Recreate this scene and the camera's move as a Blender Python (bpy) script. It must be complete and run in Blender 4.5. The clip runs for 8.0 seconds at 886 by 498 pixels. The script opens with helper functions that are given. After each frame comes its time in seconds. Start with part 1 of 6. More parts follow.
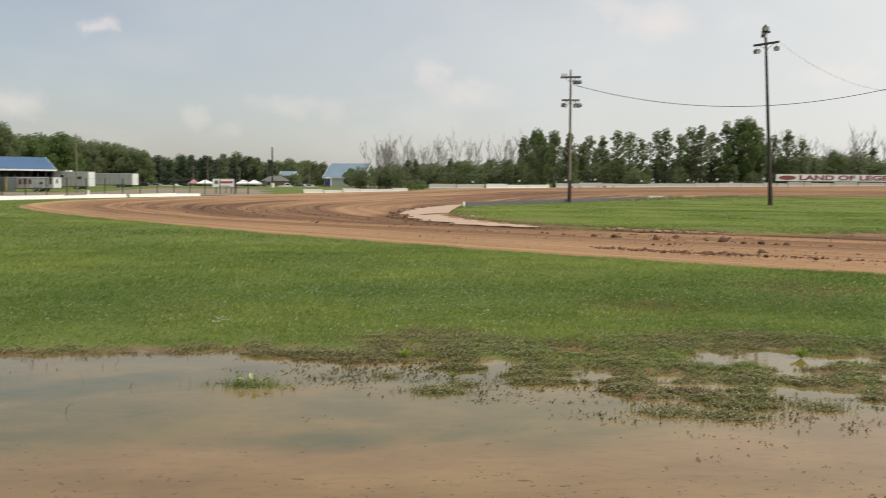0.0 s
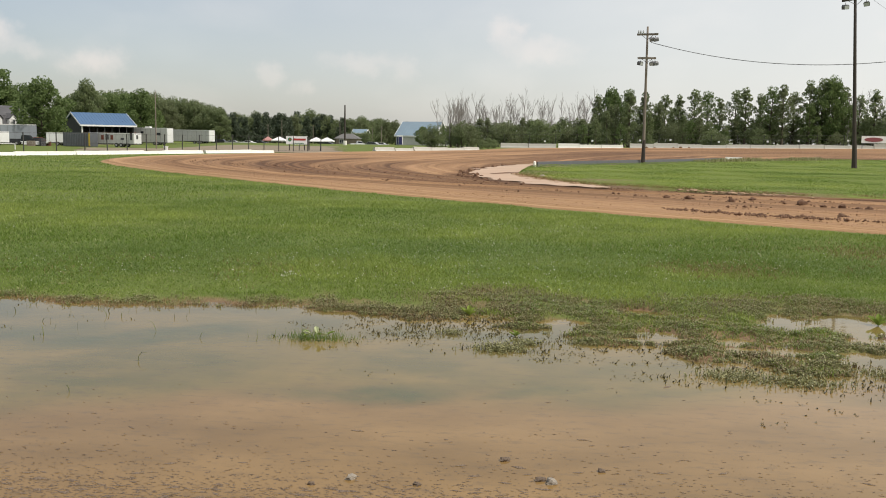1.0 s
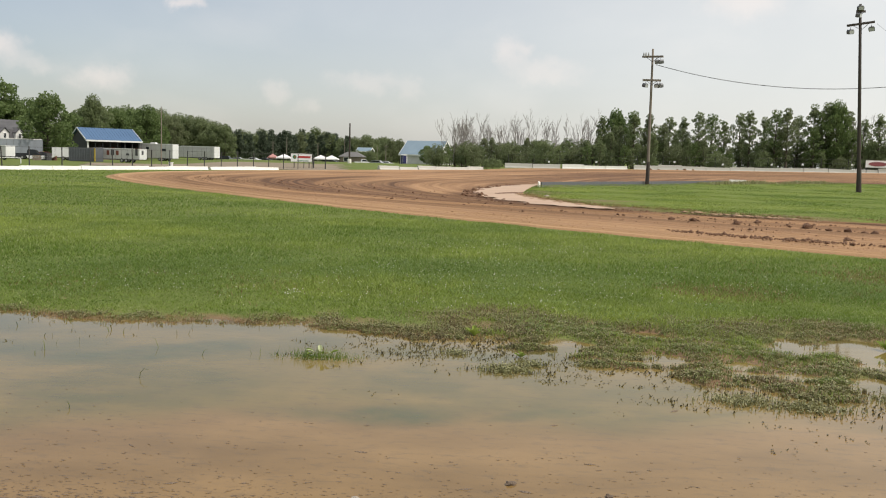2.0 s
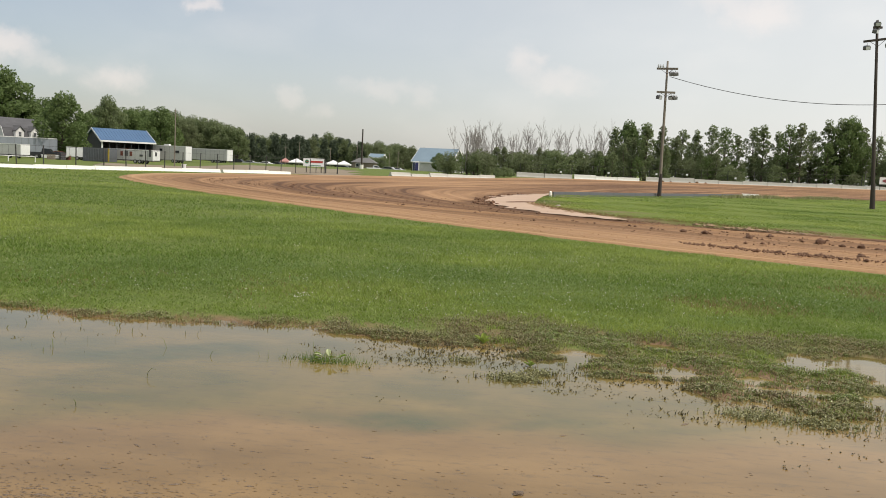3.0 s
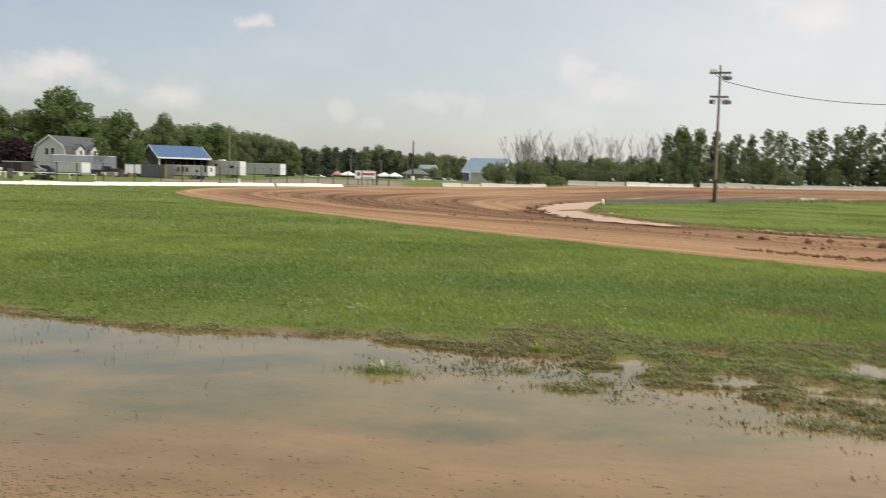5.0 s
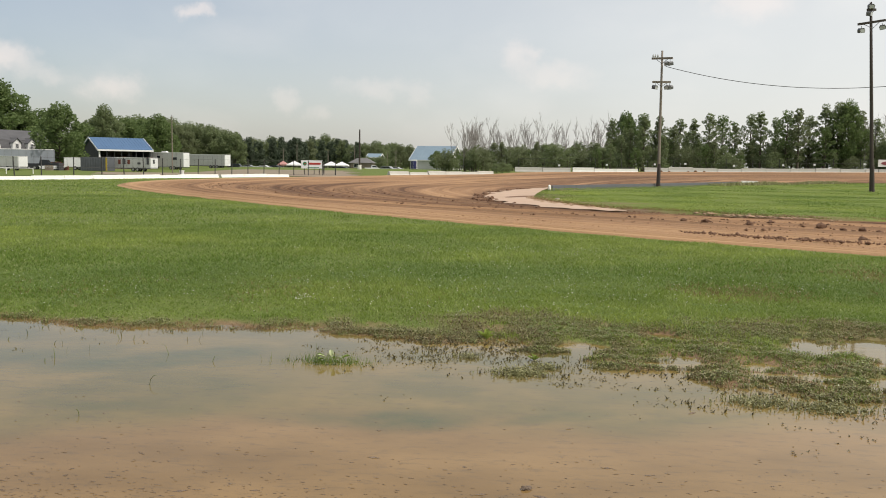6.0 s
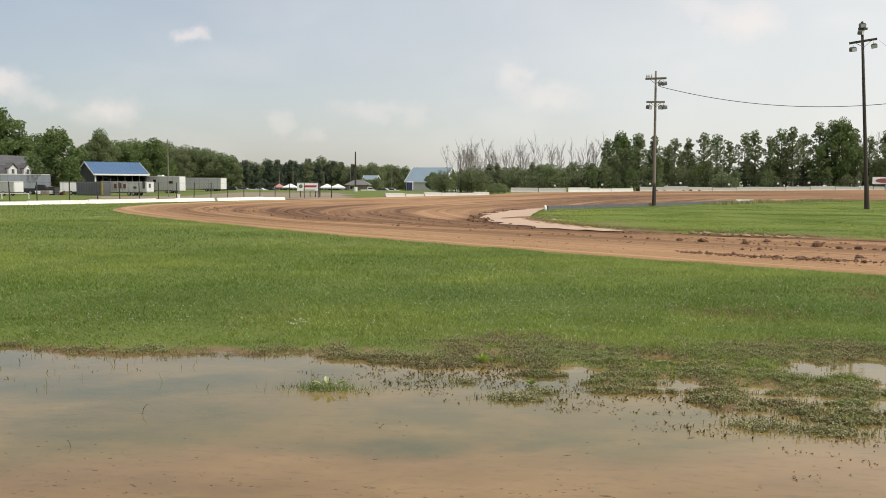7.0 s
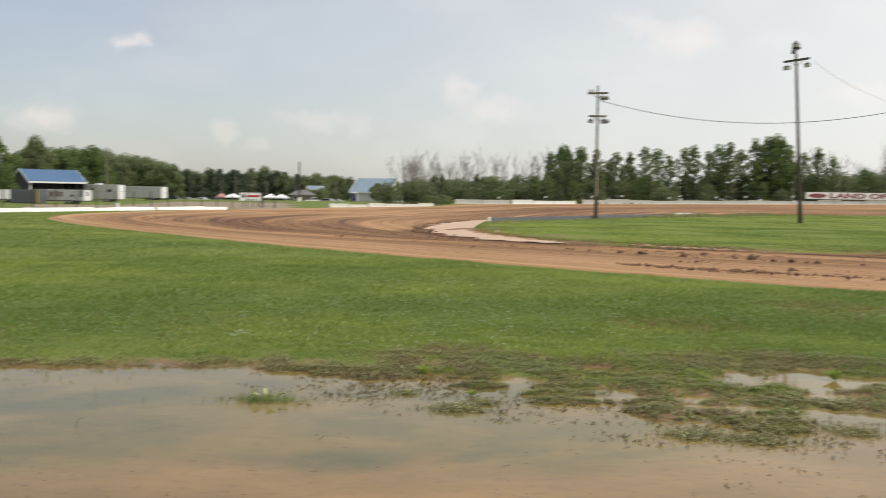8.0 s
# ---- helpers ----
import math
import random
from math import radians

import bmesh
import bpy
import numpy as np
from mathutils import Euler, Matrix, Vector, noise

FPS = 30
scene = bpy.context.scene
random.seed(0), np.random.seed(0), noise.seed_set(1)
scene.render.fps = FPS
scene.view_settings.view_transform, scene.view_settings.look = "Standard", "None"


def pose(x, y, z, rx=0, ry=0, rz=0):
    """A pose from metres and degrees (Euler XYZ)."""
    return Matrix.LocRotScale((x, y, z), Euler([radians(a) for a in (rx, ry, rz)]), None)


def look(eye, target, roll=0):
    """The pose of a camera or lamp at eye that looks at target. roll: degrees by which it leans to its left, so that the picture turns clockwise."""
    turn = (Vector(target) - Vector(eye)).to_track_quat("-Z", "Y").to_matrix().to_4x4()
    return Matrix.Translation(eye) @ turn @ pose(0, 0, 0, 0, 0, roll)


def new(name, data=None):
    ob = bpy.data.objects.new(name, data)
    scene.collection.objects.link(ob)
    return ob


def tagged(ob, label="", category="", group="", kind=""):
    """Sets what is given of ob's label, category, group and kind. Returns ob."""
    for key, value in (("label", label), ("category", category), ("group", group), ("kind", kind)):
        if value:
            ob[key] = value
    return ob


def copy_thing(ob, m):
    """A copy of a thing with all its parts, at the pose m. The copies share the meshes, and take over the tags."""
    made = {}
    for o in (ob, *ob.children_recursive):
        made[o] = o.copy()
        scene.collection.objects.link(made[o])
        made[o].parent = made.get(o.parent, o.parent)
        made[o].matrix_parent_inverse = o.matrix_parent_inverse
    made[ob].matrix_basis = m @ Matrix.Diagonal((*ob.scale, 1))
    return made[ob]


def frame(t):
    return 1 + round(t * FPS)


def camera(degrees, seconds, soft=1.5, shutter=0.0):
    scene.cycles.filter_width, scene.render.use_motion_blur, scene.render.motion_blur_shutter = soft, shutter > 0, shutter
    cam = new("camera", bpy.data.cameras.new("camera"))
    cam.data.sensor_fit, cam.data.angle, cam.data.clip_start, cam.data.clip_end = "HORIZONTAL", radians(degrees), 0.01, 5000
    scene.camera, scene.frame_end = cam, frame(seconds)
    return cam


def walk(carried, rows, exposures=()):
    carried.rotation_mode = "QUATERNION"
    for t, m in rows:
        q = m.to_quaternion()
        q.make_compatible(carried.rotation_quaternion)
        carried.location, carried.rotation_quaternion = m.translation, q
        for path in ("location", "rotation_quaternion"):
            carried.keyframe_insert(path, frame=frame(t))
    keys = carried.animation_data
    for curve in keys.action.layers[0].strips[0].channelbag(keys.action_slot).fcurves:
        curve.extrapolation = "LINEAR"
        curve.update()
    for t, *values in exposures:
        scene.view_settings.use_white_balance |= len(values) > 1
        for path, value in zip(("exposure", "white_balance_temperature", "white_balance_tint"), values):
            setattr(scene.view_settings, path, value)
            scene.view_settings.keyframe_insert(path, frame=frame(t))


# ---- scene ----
# ---- camera ----
cam = camera(52.54, 8.0, soft=0.92, shutter=0.55)
EYE = 1.6
STEPS = [  # seconds, sway x y z, yaw, pitch, roll
    (0.0, -0.011, -0.116, 0.025, -0.30, -4.346, -0.423), (0.2, 0.0, -0.116, 0.026, 1.2, -4.75, -0.6),
    (0.4, 0.010, -0.117, 0.028, 3.15, -5.15, -0.75), (0.5, 0.013, -0.117, 0.028, 3.965, -5.371, -0.806),
    (1.0, 0.035, -0.088, 0.009, 4.252, -6.994, -0.912), (1.5, 0.024, -0.101, 0.020, 4.785, -7.191, -0.331),
    (1.7, 0.018, -0.08, 0.015, 4.95, -6.65, -1.1), (2.8, -0.007, 0.025, -0.012, 4.222, -5.215, -1.876),
    (3.0, -0.004, 0.003, -0.012, 5.280, -5.321, -2.806), (3.5, -0.013, 0.006, -0.023, 5.350, -5.426, -2.202),
    (4.0, -0.069, 0.050, -0.040, 10.886, -5.689, -1.346), (4.2, -0.06, 0.045, -0.028, 12.7, -5.1, -1.8),
    (4.5, -0.035, 0.036, -0.007, 12.05, -4.174, -2.620), (5.0, -0.014, 0.019, -0.020, 8.505, -4.795, -1.714),
    (5.2, -0.010, 0.022, -0.021, 7.4, -5.22, -1.5), (6.3, 0.006, 0.040, -0.024, 4.72, -5.46, -0.5),
    (6.5, 0.008, 0.042, -0.024, 4.645, -5.389, -0.217), (7.0, 0.009, 0.083, -0.002, 4.893, -4.128, -0.327),
    (7.5, 0.033, 0.092, -0.011, 4.652, -4.165, -0.820), (7.7, 0.033, 0.085, -0.007, 3.75, -3.95, -0.83),
    (7.9, 0.032, 0.07, -0.001, 2.55, -3.55, -0.84), (8.0, 0.032, 0.064, 0.001, 1.372, -3.379, -0.847)]
walk(cam, [(t, pose(x, y, EYE + z, 90 + pitch, roll, yaw)) for t, x, y, z, yaw, pitch, roll in STEPS],
     [(0.0, -0.06, 6700, 13), (0.8, 0.07, 6700, 13), (7.0, 0.09, 6700, 13), (8.0, 0.10, 6700, 13)])

# ---- sky and sun ----
SUN_AZ, SUN_EL = 108.0, 54.0  # degrees clockwise from straight ahead, and above the horizon
world = bpy.data.worlds.new("sky")
scene.world = world
world.use_nodes = True
wn, wl = world.node_tree.nodes, world.node_tree.links
sky = wn.new("ShaderNodeTexSky")
sky.sky_type, sky.sun_disc = "NISHITA", False
sky.sun_elevation, sky.sun_rotation = radians(SUN_EL), radians(SUN_AZ)
sky.air_density, sky.dust_density, sky.ozone_density = 1.0, 1.6, 1.0
coord = wn.new("ShaderNodeTexCoord")
squash = wn.new("ShaderNodeMapping")
squash.inputs["Scale"].default_value = (1.5, 1.5, 3.0)
squash.inputs["Location"].default_value = (0.35, 0.1, 0.0)
wl.new(coord.outputs["Generated"], squash.inputs["Vector"])
puffs = wn.new("ShaderNodeTexNoise")
puffs.inputs["Scale"].default_value, puffs.inputs["Detail"].default_value, puffs.inputs["Roughness"].default_value = 2.6, 7, 0.52
puffs.inputs["Distortion"].default_value = 0.35
wl.new(squash.outputs["Vector"], puffs.inputs["Vector"])
cover = wn.new("ShaderNodeMapRange")
cover.inputs["From Min"].default_value, cover.inputs["From Max"].default_value = 0.46, 0.72
cover.inputs["To Min"].default_value, cover.inputs["To Max"].default_value = 0.0, 1.0
wl.new(puffs.outputs["Fac"], cover.inputs["Value"])
# the haze whitens towards the horizon and towards the sun
split = wn.new("ShaderNodeSeparateXYZ")
wl.new(coord.outputs["Generated"], split.inputs["Vector"])
glow = wn.new("ShaderNodeVectorMath")
glow.operation = "DOT_PRODUCT"
glow.inputs[1].default_value = (math.sin(radians(SUN_AZ)) * math.cos(radians(SUN_EL)), math.cos(radians(SUN_AZ)) * math.cos(radians(SUN_EL)), math.sin(radians(SUN_EL)))
wl.new(coord.outputs["Generated"], glow.inputs[0])


def sums(*terms):
    """Adds sockets, each times a factor, on the world's nodes."""
    total = None
    for socket, k in terms:
        m = wn.new("ShaderNodeMath")
        m.operation = "MULTIPLY_ADD"
        m.inputs[1].default_value = k
        wl.new(socket, m.inputs[0])
        if total is None:
            m.inputs[2].default_value = 0.0
        else:
            wl.new(total, m.inputs[2])
        total = m.outputs[0]
    return total


haze = wn.new("ShaderNodeMath")
haze.operation, haze.use_clamp = "ADD", True
haze.inputs[1].default_value = 0.69
tufts = wn.new("ShaderNodeTexNoise")
tufts.inputs["Scale"].default_value, tufts.inputs["Detail"].default_value, tufts.inputs["Roughness"].default_value = 4.6, 5, 0.45
wl.new(squash.outputs["Vector"], tufts.inputs["Vector"])
small = wn.new("ShaderNodeMapRange")
small.inputs["From Min"].default_value, small.inputs["From Max"].default_value = 0.52, 0.78
wl.new(tufts.outputs["Fac"], small.inputs["Value"])
wl.new(sums((cover.outputs["Result"], 0.07), (small.outputs["Result"], 0.05), (split.outputs["Z"], -0.95), (glow.outputs["Value"], 1.12)), haze.inputs[0])
veil = wn.new("ShaderNodeMix")
veil.data_type = "RGBA"
veil.inputs["B"].default_value = (9.0, 9.3, 9.08, 1)
wl.new(haze.outputs[0], veil.inputs["Factor"])
wl.new(sky.outputs["Color"], veil.inputs["A"])
# faint warm-white cumulus in the haze: degrees round and up, half width and height, density
PUFFS = ((-31.3, 5.6, 2.3, 0.9, 0.75), (-33.8, 4.7, 2.6, 1.3, 0.45), (-29.2, 4.7, 1.6, 0.7, 0.35), (-25.2, 4.3, 2.0, 1.0, 0.6), (-20.4, 8.9, 1.1, 0.5, 0.7), (-15.5, 3.8, 0.9, 0.8, 0.35),
         (-13.2, 3.1, 0.9, 0.6, 0.25), (-9.3, 4.6, 2.3, 0.7, 0.35), (-6.4, 4.2, 1.2, 0.6, 0.25), (-0.6, 6.8, 1.3, 1.0, 0.5), (1.6, 5.5, 2.4, 0.9, 0.42), (13.4, 9.8, 2.6, 1.3, 0.6), (10.4, 10.6, 1.6, 0.7, 0.35), (23.6, 6.4, 2.4, 0.7, 0.3))
azimuth = wn.new("ShaderNodeMath")
azimuth.operation = "ARCTAN2"
wl.new(split.outputs["X"], azimuth.inputs[0])
wl.new(split.outputs["Y"], azimuth.inputs[1])
height = wn.new("ShaderNodeMath")
height.operation = "ARCSINE"
wl.new(split.outputs["Z"], height.inputs[0])
billow = wn.new("ShaderNodeTexNoise")
billow.inputs["Scale"].default_value, billow.inputs["Detail"].default_value, billow.inputs["Roughness"].default_value = 26.0, 6, 0.6
wl.new(coord.outputs["Generated"], billow.inputs["Vector"])
bend = wn.new("ShaderNodeVectorMath")
bend.operation = "MULTIPLY_ADD"
bend.inputs[1].default_value = (0.075, 0.045, 0.0)
wl.new(billow.outputs["Color"], bend.inputs[0])
spot = wn.new("ShaderNodeCombineXYZ")
wl.new(azimuth.outputs[0], spot.inputs["X"])
wl.new(height.outputs[0], spot.inputs["Y"])
wl.new(spot.outputs[0], bend.inputs[2])
masses = []
for pa, pe, pw, ph, dense in PUFFS:
    place = wn.new("ShaderNodeMapping")
    place.vector_type = "TEXTURE"
    place.inputs["Location"].default_value = (radians(pa) + 0.0375, radians(pe) + 0.0225, 0)
    place.inputs["Scale"].default_value = (radians(pw), radians(ph), 1)
    wl.new(bend.outputs[0], place.inputs["Vector"])
    far = wn.new("ShaderNodeVectorMath")
    far.operation = "LENGTH"
    wl.new(place.outputs[0], far.inputs[0])
    fall = wn.new("ShaderNodeMapRange")
    fall.interpolation_type = "SMOOTHSTEP"
    fall.inputs["From Min"].default_value, fall.inputs["From Max"].default_value = 1.35, 0.15
    fall.inputs["To Max"].default_value = dense
    wl.new(far.outputs["Value"], fall.inputs["Value"])
    masses.append((fall.outputs["Result"], 0.55))
cumulus = wn.new("ShaderNodeMix")
cumulus.data_type = "RGBA"
cumulus.inputs["B"].default_value = (10.4, 9.3, 8.6, 1)
wl.new(sums((small.outputs["Result"], 0.08), *masses), cumulus.inputs["Factor"])
wl.new(veil.outputs["Result"], cumulus.inputs["A"])
wl.new(cumulus.outputs["Result"], wn["Background"].inputs["Color"])
wn["Background"].inputs["Strength"].default_value = 0.10

sun = new("sun", bpy.data.lights.new("sun", "SUN"))
sun.data.energy, sun.data.angle, sun.data.color = 3.25, radians(1.5), (1.0, 0.95, 0.87)
sa, se = radians(SUN_AZ), radians(SUN_EL)
sun.matrix_world = look((math.sin(sa) * math.cos(se) * 90, math.cos(sa) * math.cos(se) * 90, math.sin(se) * 90), (0, 0, 0))


# ---- materials ----
def mat(name, rough=0.8, metal=0.0, spec=0.5):
    m = bpy.data.materials.new(name)
    m.use_nodes = True
    b = m.node_tree.nodes["Principled BSDF"]
    b.inputs["Roughness"].default_value, b.inputs["Metallic"].default_value = rough, metal
    b.inputs["Specular IOR Level"].default_value = spec
    return m, m.node_tree.nodes, m.node_tree.links, b


def noise_fac(n, l, scale, detail=4, rough=0.6, stretch=None, vector=None, lo=0.3, hi=0.7):
    """A 0 to 1 noise in metres, or in the vector given."""
    t = n.new("ShaderNodeTexNoise")
    t.inputs["Scale"].default_value, t.inputs["Detail"].default_value, t.inputs["Roughness"].default_value = scale, detail, rough
    if vector is None:
        vector = n.new("ShaderNodeNewGeometry").outputs["Position"]
    if stretch:
        s = n.new("ShaderNodeMapping")
        s.inputs["Scale"].default_value = stretch
        l.new(vector, s.inputs["Vector"])
        vector = s.outputs["Vector"]
    l.new(vector, t.inputs["Vector"])
    r = n.new("ShaderNodeMapRange")
    r.inputs["From Min"].default_value, r.inputs["From Max"].default_value = lo, hi
    l.new(t.outputs["Fac"], r.inputs["Value"])
    return r.outputs["Result"]


def blend(n, l, fac, a, b, mode="MIX"):
    x = n.new("ShaderNodeMix")
    x.data_type, x.blend_type = "RGBA", mode
    for key, v in (("Factor", fac), ("A", a), ("B", b)):
        if isinstance(v, (tuple, float, int)):
            x.inputs[key].default_value = (*v, 1) if isinstance(v, tuple) else v
        else:
            l.new(v, x.inputs[key])
    return x.outputs["Result"]


def relief(n, l, bsdf, height, strength, dist):
    b = n.new("ShaderNodeBump")
    b.inputs["Strength"].default_value, b.inputs["Distance"].default_value = strength, dist
    l.new(height, b.inputs["Height"])
    l.new(b.outputs["Normal"], bsdf.inputs["Normal"])


def weathered(name, a, b, rough=0.7, big=0.6, fine=14.0, bump=0.15, metal=0.0, stretch=None, spec=0.4):
    """Two tones of one surface: large stains and fine grain, with slight relief."""
    m, n, l, s = mat(name, rough, metal, spec)
    obj = n.new("ShaderNodeTexCoord").outputs["Object"]
    f1 = noise_fac(n, l, big, 5, 0.65, stretch, obj)
    f2 = noise_fac(n, l, fine, 3, 0.6, stretch, obj, 0.25, 0.75)
    c = blend(n, l, f1, a, b)
    dark = tuple(x * 0.72 for x in b)
    c = blend(n, l, blend(n, l, f2, (0, 0, 0), (0.35, 0.35, 0.35)), c, dark)
    l.new(c, s.inputs["Base Color"])
    relief(n, l, s, f2, bump, 0.02)
    return m


def leafy(name, a, b, c, rough=0.55, see=0.3, scale=0.35):
    """Leaves and blades: each one its own tone, with drifts of colour, and light through them."""
    m, n, l, s = mat(name, rough, 0.0, 0.3)
    isl = n.new("ShaderNodeNewGeometry").outputs["Random Per Island"]
    tone = blend(n, l, isl, a, b)
    drift = noise_fac(n, l, scale, 4, 0.6)
    tone = blend(n, l, blend(n, l, drift, (0, 0, 0), (0.7, 0.7, 0.7)), tone, c)
    l.new(tone, s.inputs["Base Color"])
    tr = n.new("ShaderNodeBsdfTranslucent")
    l.new(tone, tr.inputs["Color"])
    mix = n.new("ShaderNodeMixShader")
    mix.inputs["Fac"].default_value = see
    l.new(s.outputs["BSDF"], mix.inputs[1])
    l.new(tr.outputs["BSDF"], mix.inputs[2])
    l.new(mix.outputs["Shader"], n["Material Output"].inputs["Surface"])
    return m


def lawn_blade():
    """Mown grass: every blade its own green, with broad yellow and dark drifts and small clumps."""
    m, n, l, s = mat("grass_blade", 0.36, 0.0, 0.3)
    isl = n.new("ShaderNodeNewGeometry").outputs["Random Per Island"]
    tone = blend(n, l, isl, (0.092, 0.162, 0.020), (0.225, 0.315, 0.066))
    # a few blades turn whitish: glints on the grass put into the colour
    pale = n.new("ShaderNodeMapRange")
    pale.inputs["From Min"].default_value, pale.inputs["From Max"].default_value = 0.93, 0.97
    l.new(isl, pale.inputs["Value"])
    broad = noise_fac(n, l, 1.0, 4, 0.6, (0.10, 0.17, 1), None, 0.44, 0.62)
    clumps = noise_fac(n, l, 1.0, 4, 0.65, (0.75, 0.55, 1), None, 0.44, 0.64)
    tone = blend(n, l, blend(n, l, broad, (0, 0, 0), (0.75, 0.75, 0.75)), tone, (0.39, 0.455, 0.10))
    tone = blend(n, l, blend(n, l, clumps, (0, 0, 0), (0.5, 0.5, 0.5)), tone, (0.105, 0.172, 0.03))
    tone = blend(n, l, blend(n, l, pale.outputs["Result"], (0, 0, 0), (0.75, 0.75, 0.75)), tone, (0.46, 0.47, 0.25))
    l.new(tone, s.inputs["Base Color"])
    tr = n.new("ShaderNodeBsdfTranslucent")
    l.new(tone, tr.inputs["Color"])
    mix = n.new("ShaderNodeMixShader")
    mix.inputs["Fac"].default_value = 0.45
    l.new(s.outputs["BSDF"], mix.inputs[1])
    l.new(tr.outputs["BSDF"], mix.inputs[2])
    l.new(mix.outputs["Shader"], n["Material Output"].inputs["Surface"])
    return m


def soil_and_turf(name, a, b):
    """Turf with brown gaps, bare wet mud where the attribute 'mud' says so."""
    m, n, l, s = mat(name, 0.9, 0.0, 0.15)
    f1, f2 = noise_fac(n, l, 0.22, 5), noise_fac(n, l, 1.7, 5)
    f3 = noise_fac(n, l, 38, 3, 0.7, None, None, 0.25, 0.75)
    c = blend(n, l, f1, a, b)
    c = blend(n, l, blend(n, l, f2, (0, 0, 0), (0.55, 0.55, 0.55)), c, (0.18, 0.20, 0.055))
    c = blend(n, l, blend(n, l, f3, (0, 0, 0), (0.5, 0.5, 0.5)), c, (0.085, 0.12, 0.026))
    mudc = blend(n, l, noise_fac(n, l, 5, 5), (0.20, 0.125, 0.066), (0.29, 0.19, 0.105))
    mudc = blend(n, l, blend(n, l, f3, (0, 0, 0), (0.6, 0.6, 0.6)), mudc, (0.10, 0.07, 0.045))
    bare = n.new("ShaderNodeAttribute")
    bare.attribute_name = "mud"
    l.new(blend(n, l, bare.outputs["Fac"], c, mudc), s.inputs["Base Color"])
    wet = n.new("ShaderNodeMapRange")
    wet.inputs["To Min"].default_value, wet.inputs["To Max"].default_value = 0.9, 0.55
    l.new(bare.outputs["Fac"], wet.inputs["Value"])
    l.new(wet.outputs["Result"], s.inputs["Roughness"])
    relief(n, l, s, f3, 0.5, 0.03)
    return m


def track_dirt():
    """Raked brown clay: bands that follow the lane, dark damp tracks, dry pale edge, crumbs."""
    m, n, l, s = mat("track_clay", 0.85, 0.0, 0.2)
    uv = n.new("ShaderNodeUVMap").outputs["UV"]
    lanes = noise_fac(n, l, 1.0, 5, 0.7, (0.007, 0.6, 1), uv, 0.40, 0.56)
    ruts = noise_fac(n, l, 1.0, 3, 0.6, (0.03, 4.5, 1), uv, 0.47, 0.64)
    rake = noise_fac(n, l, 1.0, 2, 0.5, (0.012, 2.4, 1), uv, 0.42, 0.60)
    damp = noise_fac(n, l, 1.0, 4, 0.6, (0.03, 0.22, 1), uv, 0.42, 0.62)
    crumbs = noise_fac(n, l, 7, 5, 0.75, None, None, 0.3, 0.75)
    c = blend(n, l, lanes, (0.185, 0.10, 0.050), (0.46, 0.275, 0.145))
    c = blend(n, l, blend(n, l, damp, (0, 0, 0), (0.6, 0.6, 0.6)), c, (0.165, 0.090, 0.046))
    c = blend(n, l, blend(n, l, ruts, (0, 0, 0), (0.4, 0.4, 0.4)), c, (0.40, 0.24, 0.125))
    wet = n.new("ShaderNodeAttribute")
    wet.attribute_name = "wet"
    soaked = blend(n, l, rake, (0.085, 0.043, 0.024), (0.235, 0.128, 0.066))
    c = blend(n, l, wet.outputs["Fac"], c, soaked)
    dry = n.new("ShaderNodeAttribute")
    dry.attribute_name = "dry"
    sandy = blend(n, l, rake, (0.37, 0.22, 0.115), (0.62, 0.40, 0.22))
    c = blend(n, l, dry.outputs["Fac"], c, blend(n, l, crumbs, sandy, (0.40, 0.24, 0.122)))
    c = blend(n, l, blend(n, l, crumbs, (0.28, 0.28, 0.28), (0, 0, 0)), c, (0.15, 0.082, 0.045))
    l.new(c, s.inputs["Base Color"])
    both = n.new("ShaderNodeMath")
    both.operation = "ADD"
    l.new(crumbs, both.inputs[0])
    l.new(ruts, both.inputs[1])
    relief(n, l, s, both.outputs[0], 0.6, 0.05)
    return m


def muddy_water():
    """Turbid shallow water: silt tones below a smooth, faintly rippled surface."""
    m, n, l, s = mat("muddy_water", 0.05, 0.0, 0.37)
    s.inputs["IOR"].default_value = 1.33
    silt = noise_fac(n, l, 1.0, 5, 0.6, (0.55, 1.0, 1), None, 0.36, 0.66)
    algae = noise_fac(n, l, 1.0, 5, 0.6, (0.9, 1.1, 1), None, 0.42, 0.64)
    specks = noise_fac(n, l, 12, 5, 0.75, (0.5, 1.5, 1), None, 0.52, 0.70)
    shallow = n.new("ShaderNodeAttribute")
    shallow.attribute_name = "depth"
    c = blend(n, l, silt, (0.175, 0.108, 0.040), (0.265, 0.166, 0.066))
    deep = blend(n, l, algae, (0.205, 0.145, 0.048), (0.130, 0.105, 0.036))
    c = blend(n, l, shallow.outputs["Fac"], c, deep)
    drowned = n.new("ShaderNodeAttribute")
    drowned.attribute_name = "weed"
    murk = noise_fac(n, l, 3.2, 5, 0.65, None, None, 0.30, 0.66)
    c = blend(n, l, blend(n, l, drowned.outputs["Fac"], (0, 0, 0), blend(n, l, murk, (0.45, 0.45, 0.45), (1, 1, 1))), c, (0.078, 0.083, 0.030))
    c = blend(n, l, blend(n, l, specks, (0, 0, 0), (0.55, 0.55, 0.55)), c, (0.105, 0.075, 0.042))
    l.new(c, s.inputs["Base Color"])
    relief(n, l, s, noise_fac(n, l, 1.0, 3, 0.5, (5, 9, 1)), 0.05, 0.006)
    return m


